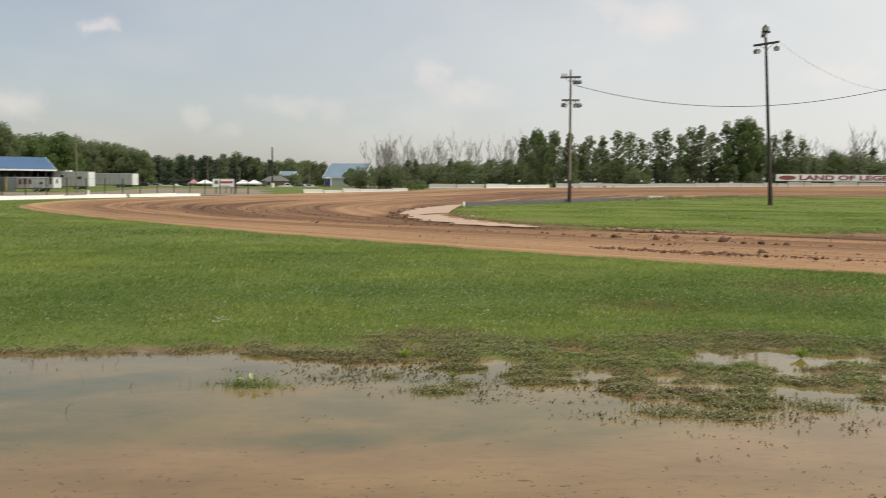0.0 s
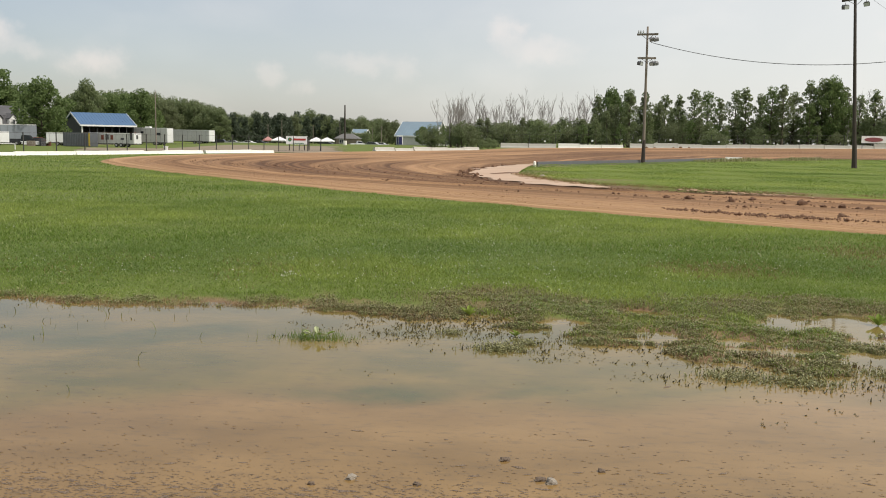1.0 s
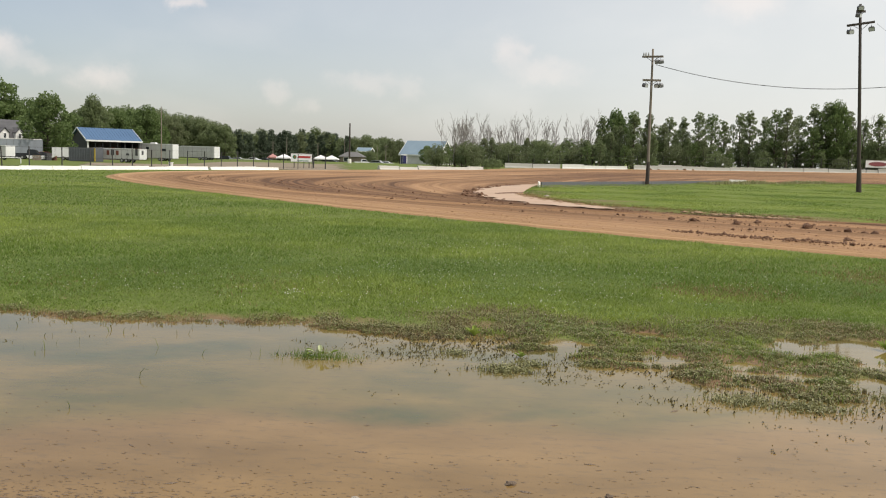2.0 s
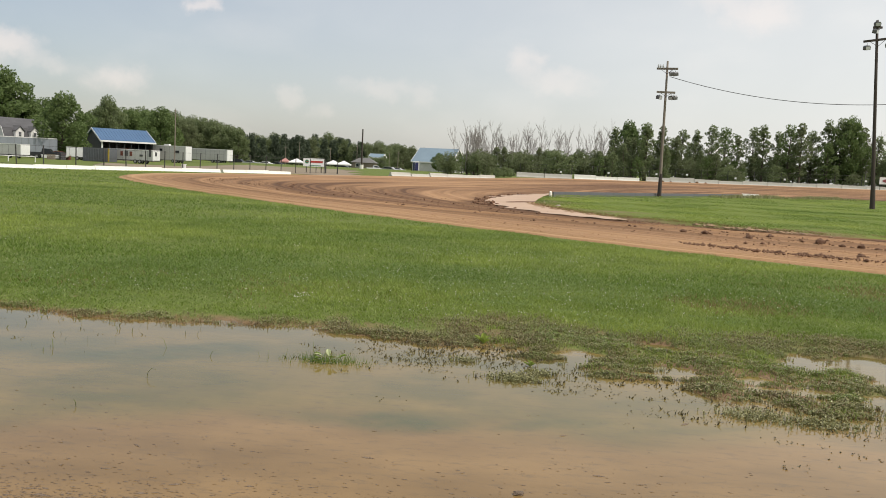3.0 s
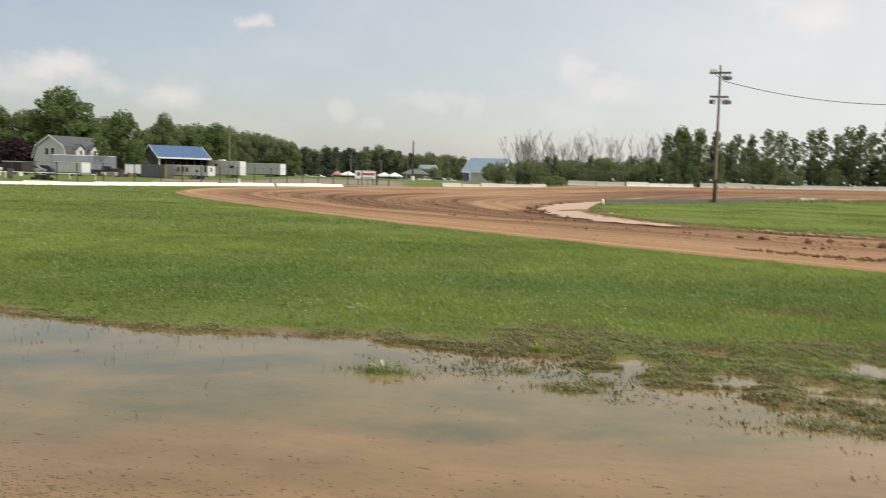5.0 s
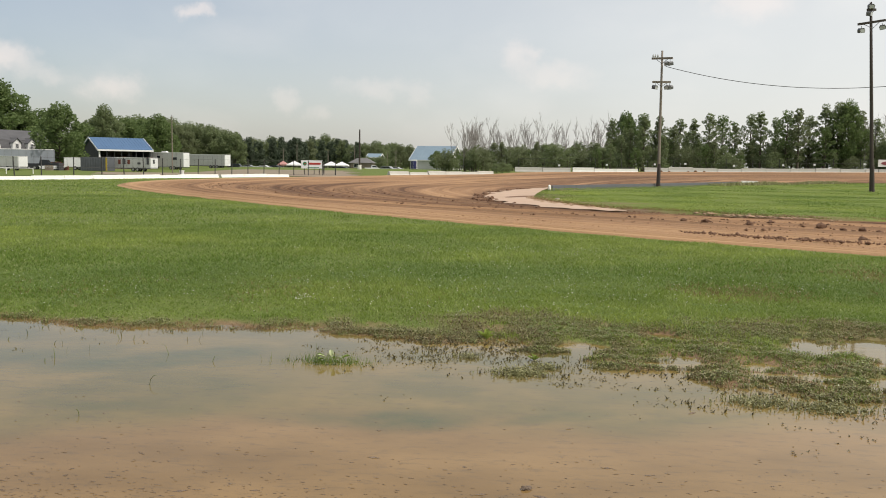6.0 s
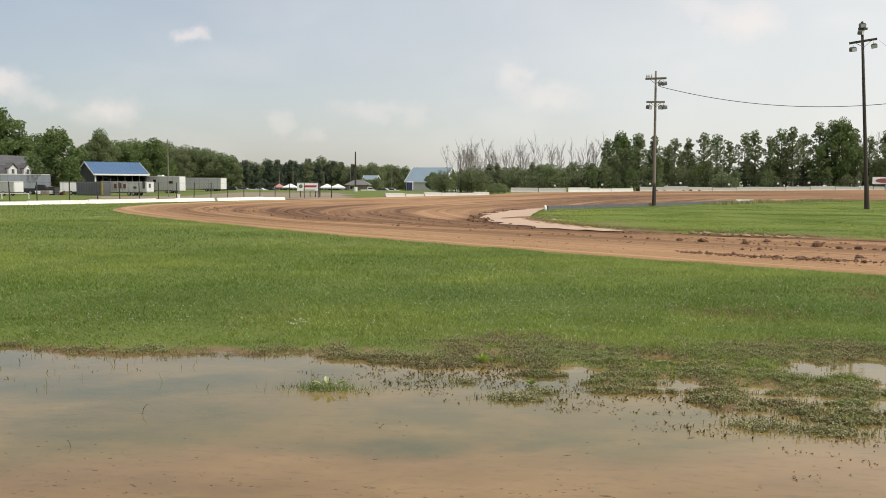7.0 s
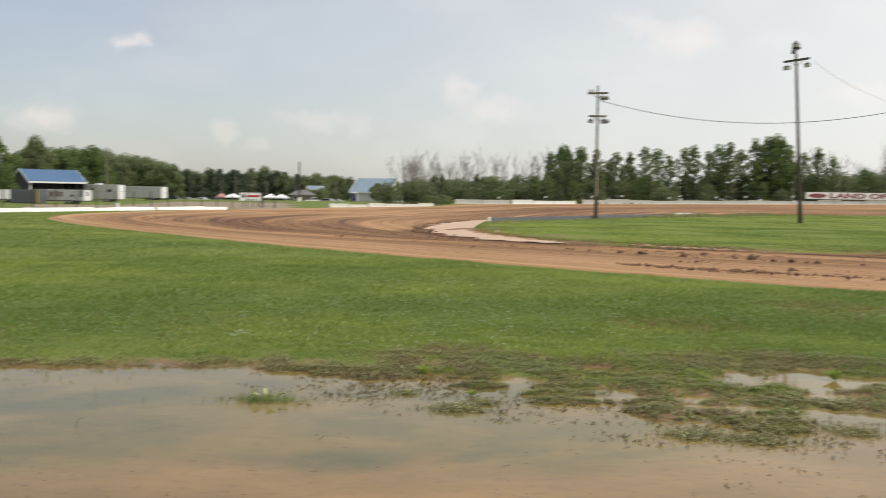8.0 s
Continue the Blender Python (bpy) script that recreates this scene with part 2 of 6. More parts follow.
M_TURF, M_CLAY, M_WATER = soil_and_turf("turf", (0.098, 0.138, 0.034), (0.130, 0.172, 0.044)), track_dirt(), muddy_water()
M_INFIELD = soil_and_turf("infield_turf", (0.125, 0.180, 0.031), (0.175, 0.228, 0.045))
M_SILT = weathered("pale_wet_silt", (0.52, 0.365, 0.255), (0.43, 0.295, 0.20), 0.6, 0.4, 5, 0.1)
M_BLADE = lawn_blade()
# the lightest marsh leaf tones stand in for glints off wet leaves
M_MARSH = leafy("marsh_leaf", (0.125, 0.135, 0.044), (0.42, 0.40, 0.22), (0.195, 0.195, 0.072), 0.28, 0.3, 1.2)
M_BROWNLEAF = leafy("brown_marsh_leaf", (0.105, 0.08, 0.038), (0.34, 0.28, 0.15), (0.165, 0.135, 0.062), 0.4, 0.2, 1.5)
M_GREENLEAF = leafy("green_marsh_leaf", (0.115, 0.165, 0.036), (0.32, 0.37, 0.13), (0.165, 0.21, 0.054), 0.28, 0.35, 1.5)
# paler copy of the tuft's leaf tone, with the light painted in
M_LITLEAF = leafy("lit_leaf", (0.36, 0.41, 0.22), (0.46, 0.50, 0.30), (0.34, 0.39, 0.20), 0.3, 0.2, 3)
M_CLOVER = leafy("clover_leaf", (0.095, 0.17, 0.035), (0.25, 0.34, 0.11), (0.16, 0.24, 0.06), 0.3, 0.3, 0.9)
M_DEADGRASS = leafy("dead_grass", (0.15, 0.095, 0.04), (0.34, 0.25, 0.13), (0.24, 0.15, 0.06), 0.6, 0.3, 2)
M_REED = leafy("reed", (0.09, 0.12, 0.03), (0.16, 0.15, 0.06), (0.07, 0.10, 0.03), 0.5, 0.2, 2)
M_SPRIG = leafy("drowned_sprig", (0.075, 0.070, 0.035), (0.20, 0.175, 0.095), (0.10, 0.085, 0.05), 0.5, 0.2, 3)
M_FLOWER = weathered("clover_flower", (0.75, 0.75, 0.68), (0.62, 0.62, 0.52), 0.7, 30, 90)
# broad and dense leaf tones are lifted and greyed, distance haze in the colour
M_LEAF = leafy("broad_leaf", (0.150, 0.195, 0.088), (0.240, 0.285, 0.138), (0.19, 0.23, 0.112), 0.55, 0.6, 0.25)
M_LEAF_LIGHT = leafy("light_leaf", (0.105, 0.160, 0.052), (0.185, 0.245, 0.088), (0.125, 0.18, 0.064), 0.6, 0.5, 0.25)
M_LEAF_DUSK = leafy("dense_leaf", (0.150, 0.182, 0.090), (0.235, 0.270, 0.140), (0.19, 0.22, 0.114), 0.55, 0.6, 0.15)
M_PINE = leafy("pine_needle", (0.070, 0.095, 0.060), (0.10, 0.128, 0.075), (0.08, 0.105, 0.068), 0.6, 0.35, 0.2)
M_PURPLE = leafy("purple_leaf", (0.022, 0.012, 0.016), (0.038, 0.018, 0.022), (0.024, 0.016, 0.017), 0.6, 0.15, 0.3)
M_BARK = weathered("bark", (0.12, 0.095, 0.07), (0.075, 0.06, 0.045), 0.9, 1.0, 12, 0.5)
M_DEAD = weathered("dead_wood", (0.31, 0.285, 0.26), (0.22, 0.20, 0.18), 0.9, 1.0, 12, 0.3)
M_POLE = weathered("pole_wood", (0.27, 0.235, 0.195), (0.16, 0.135, 0.11), 0.9, 0.5, 9, 0.4, 0.0, (3, 3, 0.4))
M_POLE_DARK = weathered("creosote_wood", (0.070, 0.055, 0.045), (0.038, 0.030, 0.026), 0.8, 0.5, 9, 0.4, 0.0, (3, 3, 0.4))
M_STEEL = weathered("galvanised_steel", (0.20, 0.205, 0.21), (0.13, 0.13, 0.135), 0.55, 1.5, 20, 0.05, 0.6)
M_DARKSTEEL = weathered("dark_steel", (0.075, 0.075, 0.075), (0.045, 0.04, 0.038), 0.6, 1.5, 20, 0.05, 0.3)
M_LENS = weathered("lamp_glass", (0.55, 0.57, 0.58), (0.42, 0.43, 0.44), 0.15, 3, 20, 0.02)
M_CABLE = weathered("cable", (0.05, 0.05, 0.05), (0.03, 0.03, 0.03), 0.6, 3, 20, 0.02)
M_WALLWHITE = weathered("white_painted_concrete", (0.84, 0.83, 0.78), (0.68, 0.66, 0.60), 0.75, 0.5, 6, 0.3)
M_WALLGREY = weathered("bare_concrete", (0.55, 0.53, 0.49), (0.42, 0.40, 0.36), 0.85, 0.4, 6, 0.3)
M_SLATE = weathered("blue_grey_panel", (0.14, 0.15, 0.16), (0.095, 0.10, 0.11), 0.6, 0.4, 5, 0.2)
M_CLOD = weathered("wet_clay", (0.135, 0.068, 0.038), (0.20, 0.108, 0.060), 0.8, 6, 24, 0.8)
M_PADDOCK = weathered("paddock_gravel", (0.27, 0.215, 0.155), (0.20, 0.165, 0.11), 0.9, 0.1, 2.5, 0.4)
M_LIP = weathered("dry_clay", (0.40, 0.275, 0.17), (0.27, 0.175, 0.105), 0.9, 2, 12, 0.6)
M_GRIT = weathered("clay_grit", (0.40, 0.245, 0.135), (0.27, 0.155, 0.085), 0.9, 1.5, 12, 0.6)
M_STONE = weathered("pale_stone", (0.52, 0.47, 0.39), (0.34, 0.29, 0.23), 0.8, 20, 60, 0.6)
M_GRAVEL = weathered("wet_gravel", (0.135, 0.098, 0.070), (0.19, 0.14, 0.10), 0.8, 20, 60, 0.5)


# ---- mesh helpers ----
class Shape:
    """Gathers vertices and faces of one mesh."""

    def __init__(self):
        self.v, self.f = [], []

    def add(self, verts, faces):
        k = len(self.v)
        self.v += [tuple(p) for p in verts]
        self.f += [tuple(i + k for i in f) for f in faces]
        return self

    def box(self, c, size, m=None, cut=0.12):
        """A box with its upright edges chamfered; c is the middle of its foot."""
        (x, y, z), (a, b, h) = c, (size[0] / 2, size[1] / 2, size[2])
        k = cut * min(a, b)
        ring = [(-a + k, -b), (a - k, -b), (a, -b + k), (a, b - k), (a - k, b), (-a + k, b), (-a, b - k), (-a, -b + k)]
        pts = [Vector((x + p, y + q, z + r)) for r in (0, h) for p, q in ring]
        if m is not None:
            pts = [m @ p for p in pts]
        sides = [(i, (i + 1) % 8, 8 + (i + 1) % 8, 8 + i) for i in range(8)]
        return self.add(pts, sides + [tuple(range(7, -1, -1)), tuple(range(8, 16))])

    def prism(self, profile, y0, y1, m=None):
        """An outline in x and z drawn out along y."""
        n = len(profile)
        pts = [Vector((p, y, q)) for y in (y0, y1) for p, q in profile]
        if m is not None:
            pts = [m @ p for p in pts]
        return self.add(pts, [(i, (i + 1) % n, n + (i + 1) % n, n + i) for i in range(n)] + [tuple(range(n - 1, -1, -1)), tuple(range(n, 2 * n))])

    def tube(self, path, radii, n=8):
        path = [Vector(p) for p in path]
        rings = []
        for i, p in enumerate(path):
            d = (path[min(i + 1, len(path) - 1)] - path[max(i - 1, 0)]).normalized()
            side = d.cross(Vector((0.31, 0.95, 0.05))).normalized()
            up = side.cross(d)
            r = radii[i] if isinstance(radii, (list, tuple)) else radii
            rings += [p + (side * math.cos(a) + up * math.sin(a)) * r for a in (2 * math.pi * k / n for k in range(n))]
        faces = [(i * n + k, i * n + (k + 1) % n, (i + 1) * n + (k + 1) % n, (i + 1) * n + k) for i in range(len(path) - 1) for k in range(n)]
        top = (len(path) - 1) * n
        return self.add(rings, faces + [tuple(range(n - 1, -1, -1)), tuple(range(top, top + n))])

    def mesh(self, name, material=None, smooth=False):
        me = bpy.data.meshes.new(name)
        me.from_pydata(self.v, [], self.f)
        if material:
            me.materials.append(material)
        if smooth:
            me.shade_smooth()
        me.update()
        return me


def quick_mesh(name, verts, corners, size, material):
    """A mesh of many equal-sided faces from arrays."""
    me = bpy.data.meshes.new(name)
    nf = len(corners)
    me.vertices.add(len(verts))
    me.vertices.foreach_set("co", np.ascontiguousarray(verts, dtype=np.float32).ravel())
    me.loops.add(nf * size)
    me.loops.foreach_set("vertex_index", np.ascontiguousarray(corners, dtype=np.int32).ravel())
    me.polygons.add(nf)
    me.polygons.foreach_set("loop_start", np.arange(0, nf * size, size, dtype=np.int32))
    me.materials.append(material)
    me.update(calc_edges=True)
    return me


def part(name, shape, material, parent=None, label="", at=None, smooth=False):
    ob = new(name, shape.mesh(name, material, smooth) if isinstance(shape, Shape) else shape)
    if parent is not None:
        ob.parent = parent
    if at is not None:
        ob.matrix_basis = at
    if label:
        ob["label"] = label
    return ob


def thing(name, m, label, category, group=""):
    ob = tagged(new(name), label, category, group)
    ob.matrix_basis = m
    ob.empty_display_size = 0.2
    return ob


def step(x):
    x = np.clip(x, 0, 1)
    return x * x * (3 - 2 * x)


def spline(points, n):
    """Points evenly along a smooth line through those given."""
    p = np.array(points, dtype=float)
    q = np.vstack([2 * p[0] - p[1], p, 2 * p[-1] - p[-2]])
    out = []
    for i in range(1, len(q) - 2):
        for t in np.linspace(0, 1, 24, endpoint=False):
            a, b, c, d = q[i - 1:i + 3]
            out.append(0.5 * (2 * b + (c - a) * t + (2 * a - 5 * b + 4 * c - d) * t * t + (3 * b - a - 3 * c + d) * t ** 3))
    out.append(p[-1])
    out = np.array(out)
    s = np.r_[0, np.cumsum(np.hypot(*np.diff(out, axis=0).T))]
    return np.array([np.interp(np.linspace(0, s[-1], n), s, out[:, k]) for k in range(2)]).T, s[-1]


def fbm(x, y, scale, seed=0.0, octaves=3):
    """Cheap smooth noise from sines, about -1 to 1."""
    out, amp, k = 0, 1.0, scale
    for o in range(octaves):
        a = 1.7 * o + seed
        out = out + amp * (np.sin(k * (x * math.cos(a) + y * math.sin(a)) + 3.1 * a) * np.sin(k * 0.83 * (y * math.cos(a * 1.3) - x * math.sin(a * 1.3)) + a))
        amp, k = amp * 0.55, k * 2.07
    return out


# ---- the lie of the land ----
SHORE_X = (-60, -9, -5, -4.4, -3.7, -3.3, -2.7, -2.1, -1.4, -1.0, -0.3, 0.0, 0.3, 0.5, 0.85, 1.2, 1.6, 2.15, 2.7, 3.3, 5, 9, 60)
SHORE_Y = (9.5, 9.1, 8.3, 8.1, 8.0, 8.1, 8.1, 8.3, 8.0, 7.85, 7.85, 7.75, 7.4, 7.2, 7.0, 6.8, 6.3, 6.15, 6.5, 6.5, 6.3, 6.0, 5)


def land(x, y):
    """Height of the ground."""
    x, y = np.asarray(x, float), np.asarray(y, float)
    az, r = np.degrees(np.arctan2(x, y)), np.hypot(x, y)
    left = step((-17 - az) / 5) * step((az + 120) / 30)
    low = -0.7 * left * step((r - 88) / 45) - 1.2 * (1 - left) * step((-1 - az) / 4) * step((az + 120) / 30) * step((r - 215) / 40)
    bank = step((y - 112) / 36) * step((az + 3) / 3) * step((120 - az) / 30) * (0.3 + 0.75 * np.clip(x / 60, 0, 1.3))
    shore = np.interp(x, SHORE_X, SHORE_Y)
    t = y - shore
    near = 0.05 * np.clip(t, 0, 0.45) + 0.018 * np.clip(t - 0.45, 0, 2.0) + 0.09 * np.clip(t, -0.6, 0)
    marsh = np.exp(-((x - 2.3) / 2.2) ** 2 - ((y - 7.4) / 1.3) ** 2)
    pools = -0.05 * np.exp(-((x - 1.3) / 0.30) ** 2 - ((y - 8.35) / 0.22) ** 2) - 0.085 * np.exp(-((x - 3.2) / 0.8) ** 2 - ((y - 8.25 - 0.22 * fbm(x, y, 1.6, 0.6)) / 0.34) ** 2)
    pools = pools - 0.05 * np.exp(-((x - 0.6) / 0.25) ** 2 - ((y - 7.75) / 0.12) ** 2)
    rough = 0.009 * fbm(x, y, 5.5, 0.4) * (1 + 1.8 * marsh) - 0.028 * marsh + (0.006 + 0.008 * marsh) * fbm(x, y, 15, 2.0)
    front = 0.05 * np.clip(3.45 - y, -1.2, 0.9)
    pond = np.where(y > 5.2, near, np.maximum(-0.054, front) * step((6.2 - y)) + near * step(y - 5.2))
    local = np.where(r < 60, pond + pools + rough * step((14 - r) / 5) * np.where(y > 5, 1, 0.5), 0.048)
    fade = step((40 - r) / 20)
    return local * fade + (low + bank) * (1 - fade)


def marsh_at(x, y):
    """How marshy the ground is: the trodden corner, and a strip along the rest of the shore."""
    inland = y - np.interp(x, SHORE_X, SHORE_Y)
    corner = step((x + 1.3) / 1.4) * step((9.35 - y + 0.3 * fbm(x, y, 1.9, 0.1) + 0.12 * fbm(x, y, 6.0, 0.3)) / 0.7)
    strip = step((0.42 - inland + 0.16 * fbm(x, y, 2.1, 0.5) + 0.10 * fbm(x, y, 7.0, 0.2)) / 0.4)
    return np.maximum(corner, strip) * (y > 5.5) * (np.hypot(x, y) < 14)


az = np.radians(np.r_[np.linspace(-180, -46, 54, endpoint=False), np.linspace(-46, 34, 260, endpoint=False), np.linspace(34, 180, 58, endpoint=False)])
rr = np.r_[0.001, 0.6, 1.2, 1.8, np.arange(2.2, 12, 0.06), 12 * 1.035 ** np.arange(0, 156)]
A, Rr = np.meshgrid(az, rr)
gx, gy = Rr * np.sin(A), Rr * np.cos(A)
gz = land(gx, gy)
verts = np.stack([gx, gy, gz], -1).reshape(-1, 3)
na, nr = len(az), len(rr)
i, k = np.meshgrid(np.arange(nr - 1), np.arange(na), indexing="ij")
quads = np.stack([i * na + k, i * na + (k + 1) % na, (i + 1) * na + (k + 1) % na, (i + 1) * na + k], -1).reshape(-1, 4)[:, ::-1]
me = quick_mesh("ground", verts, quads, 4, M_TURF)
mud = np.clip((0.016 + 0.010 * fbm(gx, gy, 3.3, 1.0) - gz) / 0.02, 0, 1) * (np.hypot(gx, gy) < 14)
mud = np.maximum(mud, marsh_at(gx, gy) * np.clip(0.62 + 0.5 * fbm(gx, gy, 2.3, 0.8) + 0.3 * fbm(gx, gy, 8.0, 0.1), 0.1, 1))
mud = np.maximum(mud, (gy < 5.5) & (np.hypot(gx, gy) < 14))
me.attributes.new("mud", "FLOAT", "POINT").data.foreach_set("value", mud.ravel().astype(np.float32))
me.shade_smooth()
ground = tagged(new("ground", me), "wide mown grass field with a muddy waterlogged edge", "ground", kind="structure")

# ---- pond ----
WN, WM = 320, 170
wx, wy = np.meshgrid(np.linspace(-11, 9, WN), np.linspace(2.6, 10.2, WM))
wv = np.stack([wx, wy, np.zeros_like(wx)], -1).reshape(-1, 3)
i, k = np.meshgrid(np.arange(WM - 1), np.arange(WN - 1), indexing="ij")
wq = np.stack([i * WN + k, i * WN + k + 1, (i + 1) * WN + k + 1, (i + 1) * WN + k], -1).reshape(-1, 4)
me = quick_mesh("pond", wv, wq, 4, M_WATER)
deep = step((wy - 4.95 - 0.16 * wx - 0.22 * fbm(wx, wy, 1.1, 0.7) * (1 + np.abs(wx + 1) * 0.2)) / 0.75)
me.attributes.new("depth", "FLOAT", "POINT").data.foreach_set("value", deep.ravel().astype(np.float32))
# beds of drowned grass: middle, half width and depth, slant, density
weed = 0.28 * np.clip(0.1 + fbm(wx, wy, 1.3, 0.35), 0, 1) * deep
for bx0, by0, bw, bd, slant, dense in ((-0.75, 5.42, 0.62, 0.26, 0.12, 0.95), (0.32, 5.6, 0.42, 0.14, 0.5, 0.7), (1.15, 5.66, 0.6, 0.10, 0.35, 0.5), (-2.75, 6.85, 0.85, 0.42, 0.6, 0.85),
                                       (-2.62, 5.45, 0.6, 0.14, 0.1, 0.5), (-1.85, 5.6, 0.4, 0.25, 0.3, 0.45), (0.15, 6.55, 0.5, 0.25, 0.0, 0.45), (1.0, 6.3, 0.45, 0.2, 0.0, 0.45), (-4.3, 6.6, 1.2, 0.45, 0.4, 0.8), (2.3, 5.6, 0.6, 0.2, 0.2, 0.35), (-0.35, 7.25, 0.75, 0.4, 0.0, 0.75)):
    ex, ey = wx - bx0 + 0.16 * fbm(wx, wy, 2.3, 0.2), wy - by0 - slant * (wx - bx0) + 0.10 * fbm(wx, wy, 2.9, 1.1)
    weed = np.maximum(weed, dense * step(1.35 - np.hypot(ex / bw, ey / bd)))
me.attributes.new("weed", "FLOAT", "POINT").data.foreach_set("value", weed.ravel().astype(np.float32))
me.shade_smooth()
tagged(new("water", me), "shallow muddy brown rainwater puddle over drowned grass", "puddle", kind="structure")

# ---- dirt track and infield ----
OUTER = [(60, -6), (40, 2), (20, 9.3), (12, 12.5), (6.4, 16.15), (1.63, 19.86), (-0.25, 21.6), (-4.4, 25.6), (-8, 29.8), (-11.2, 33.7), (-15.8, 39),
         (-21, 46), (-24.5, 52.5), (-26, 60), (-25.5, 68), (-23.5, 76), (-20.5, 85), (-17.5, 97), (-13.5, 110), (-7, 126), (2, 143), (20, 149), (45, 151), (75, 151), (150, 150)]
INNER = [(70, 6), (48, 13), (25, 20.7), (18, 23.5), (13.5, 24.5), (11, 24.4), (9, 24.5), (7.3, 25.3), (5.6, 26.8), (3.9, 28.4), (2.2, 30.0), (1.4, 32.4), (0.7, 34.9), (0.15, 37.8), (0.0, 40.5), (0.1, 44),
         (0.4, 49), (0.8, 53), (1.2, 55.8), (3.2, 58.8), (5.6, 62), (8.7, 66.2), (13.6, 74.2), (18.6, 82), (26, 90.5), (35, 101), (60, 111), (150, 112)]
NA, NC = 420, 84
outer, length = spline(OUTER, NA)
inner, _ = spline(INNER, NA)


f = np.linspace(0, 1, NC)[None, :]
jag = 0.12 * fbm(np.arange(NA) * length / NA, np.zeros(NA), 1.7, 0.3)[:, None] * np.clip(1 - f / 0.08, 0, 1)
tx = outer[:, :1] * (1 - f) + inner[:, :1] * f
ty = outer[:, 1:] * (1 - f) + inner[:, 1:] * f + jag
wide = np.hypot(outer[:, 0] - inner[:, 0], outer[:, 1] - inner[:, 1])[:, None]
along = np.linspace(0, length, NA)[:, None] + 0 * f
across = f * wide
ridge = 0.032 * np.sin(across * 2.1 + 0.6 * np.sin(along * 0.03)) + 0.012 * np.sin(across * 4.7 + 1.0) + 0.015 * fbm(along, across * 3, 0.5, 0.2)
edge = np.minimum(1, np.minimum(f, 1 - f) * 14)
tz = land(tx, ty) + 0.085 + ridge * edge - 0.11 * (1 - np.minimum(1, np.minimum(f, 1 - f) * 40))
tv = np.stack([tx, ty, tz], -1).reshape(-1, 3)
i, k = np.meshgrid(np.arange(NA - 1), np.arange(NC - 1), indexing="ij")
tq = np.stack([i * NC + k, i * NC + k + 1, (i + 1) * NC + k + 1, (i + 1) * NC + k], -1).reshape(-1, 4)[:, ::-1]
me = quick_mesh("dirt_track", tv, tq, 4, M_CLAY)
uv = me.uv_layers.new(name="UVMap")
uv.data.foreach_set("uv", np.stack([along, across], -1).reshape(-1, 2)[tq.ravel()].astype(np.float32).ravel())
strip_out = spline([(3.1, 28.4), (2.2, 28.7), (1.0, 30.2), (-0.15, 32.6), (-1.1, 35.6), (-1.65, 39.5), (-1.6, 44), (-1.0, 49), (0.2, 53.5), (1.6, 58)], 80)[0]
beside = np.min(np.hypot(tx[..., None] - strip_out[:, 0], (ty[..., None] - strip_out[:, 1]) * 0.7), -1)
wet = np.clip(1.5 - beside / (0.9 + 0.35 * fbm(along, across, 0.9, 0.4)), 0, 1)
wet = np.maximum(wet, 0.95 * step((f - 0.30 + 0.10 * fbm(along, across * 0.4, 0.09, 0.2)) / 0.2) * step(0.45 + 1.1 * fbm(across, along * 0.05, 0.8, 0.6) + 0.35 * np.sin(across * 1.9 + 0.02 * along)))
wet = np.maximum(wet, 0.9 * np.clip(1.3 - (1 - f) * wide / (0.8 + 0.4 * fbm(along, across, 0.5, 1.4)), 0, 1) * (along < 95))
me.attributes.new("wet", "FLOAT", "POINT").data.foreach_set("value", (wet + 0 * across).ravel().astype(np.float32))
dry = np.clip(1.2 - across / (4.6 + 0.9 * fbm(along, across, 0.4, 0.9)), 0, 1) * (0.8 + 0.2 * np.sin(across * 5.2 + 0.8 * fbm(along, across, 0.05, 0.3)))
me.attributes.new("dry", "FLOAT", "POINT").data.foreach_set("value", dry.ravel().astype(np.float32))
me.shade_smooth()
tagged(new("dirt_track", me), "raked brown clay oval race track with damp ruts", "dirt track", kind="structure")

# the infield: a slightly raised lawn inside the oval, with a broken clay lip towards the track
EDGE = [(70, 7), (48, 14), (25, 21.8), (18, 24.7), (13.5, 25.7), (11, 25.4), (9, 25.4), (7.5, 26.1), (5.9, 27.5), (4.3, 29.0), (2.54, 30.6), (1.8, 32.8), (1.15, 35.2), (0.6, 38), (0.45, 40.5), (0.6, 44), (0.9, 48), (1.3, 53),
        (1.9, 55.2), (3.9, 58), (6.3, 61.2), (9.4, 65.4), (14.3, 73.2), (19.4, 81.2), (27, 89), (36, 99), (60, 107), (150, 110)]
rim, rim_len = spline(EDGE, 300)
core = np.stack([np.interp(np.linspace(0, 1, 300), (0, 0.2, 0.5, 0.8, 1), (150, 60, 25, 60, 150)), np.interp(np.linspace(0, 1, 300), (0, 1), (60, 60))], -1)
f = np.r_[0, 0.004, 0.012, 0.02, 0.03, 0.04, 0.05, np.linspace(0.06, 1, 26)][None, :]
wob = 0.3 * fbm(np.arange(300) * rim_len / 300, np.zeros(300), 1.9, 1.3)[:, None] * np.where(f < 0.05, 1, 0)
ix = rim[:, :1] * (1 - f) + core[:, :1] * f
iy = rim[:, 1:] * (1 - f) + core[:, 1:] * f + wob
iz = land(ix, iy) + np.where(f < 0.001, -0.08, (0.15 - 0.09 * step((rim[:, 1:] - 46) / 8) * (1 - step(f * 5))) * np.minimum(1, f * 80)) + 0.02 * fbm(ix, iy, 0.8, 0.5)
NI = f.shape[1]
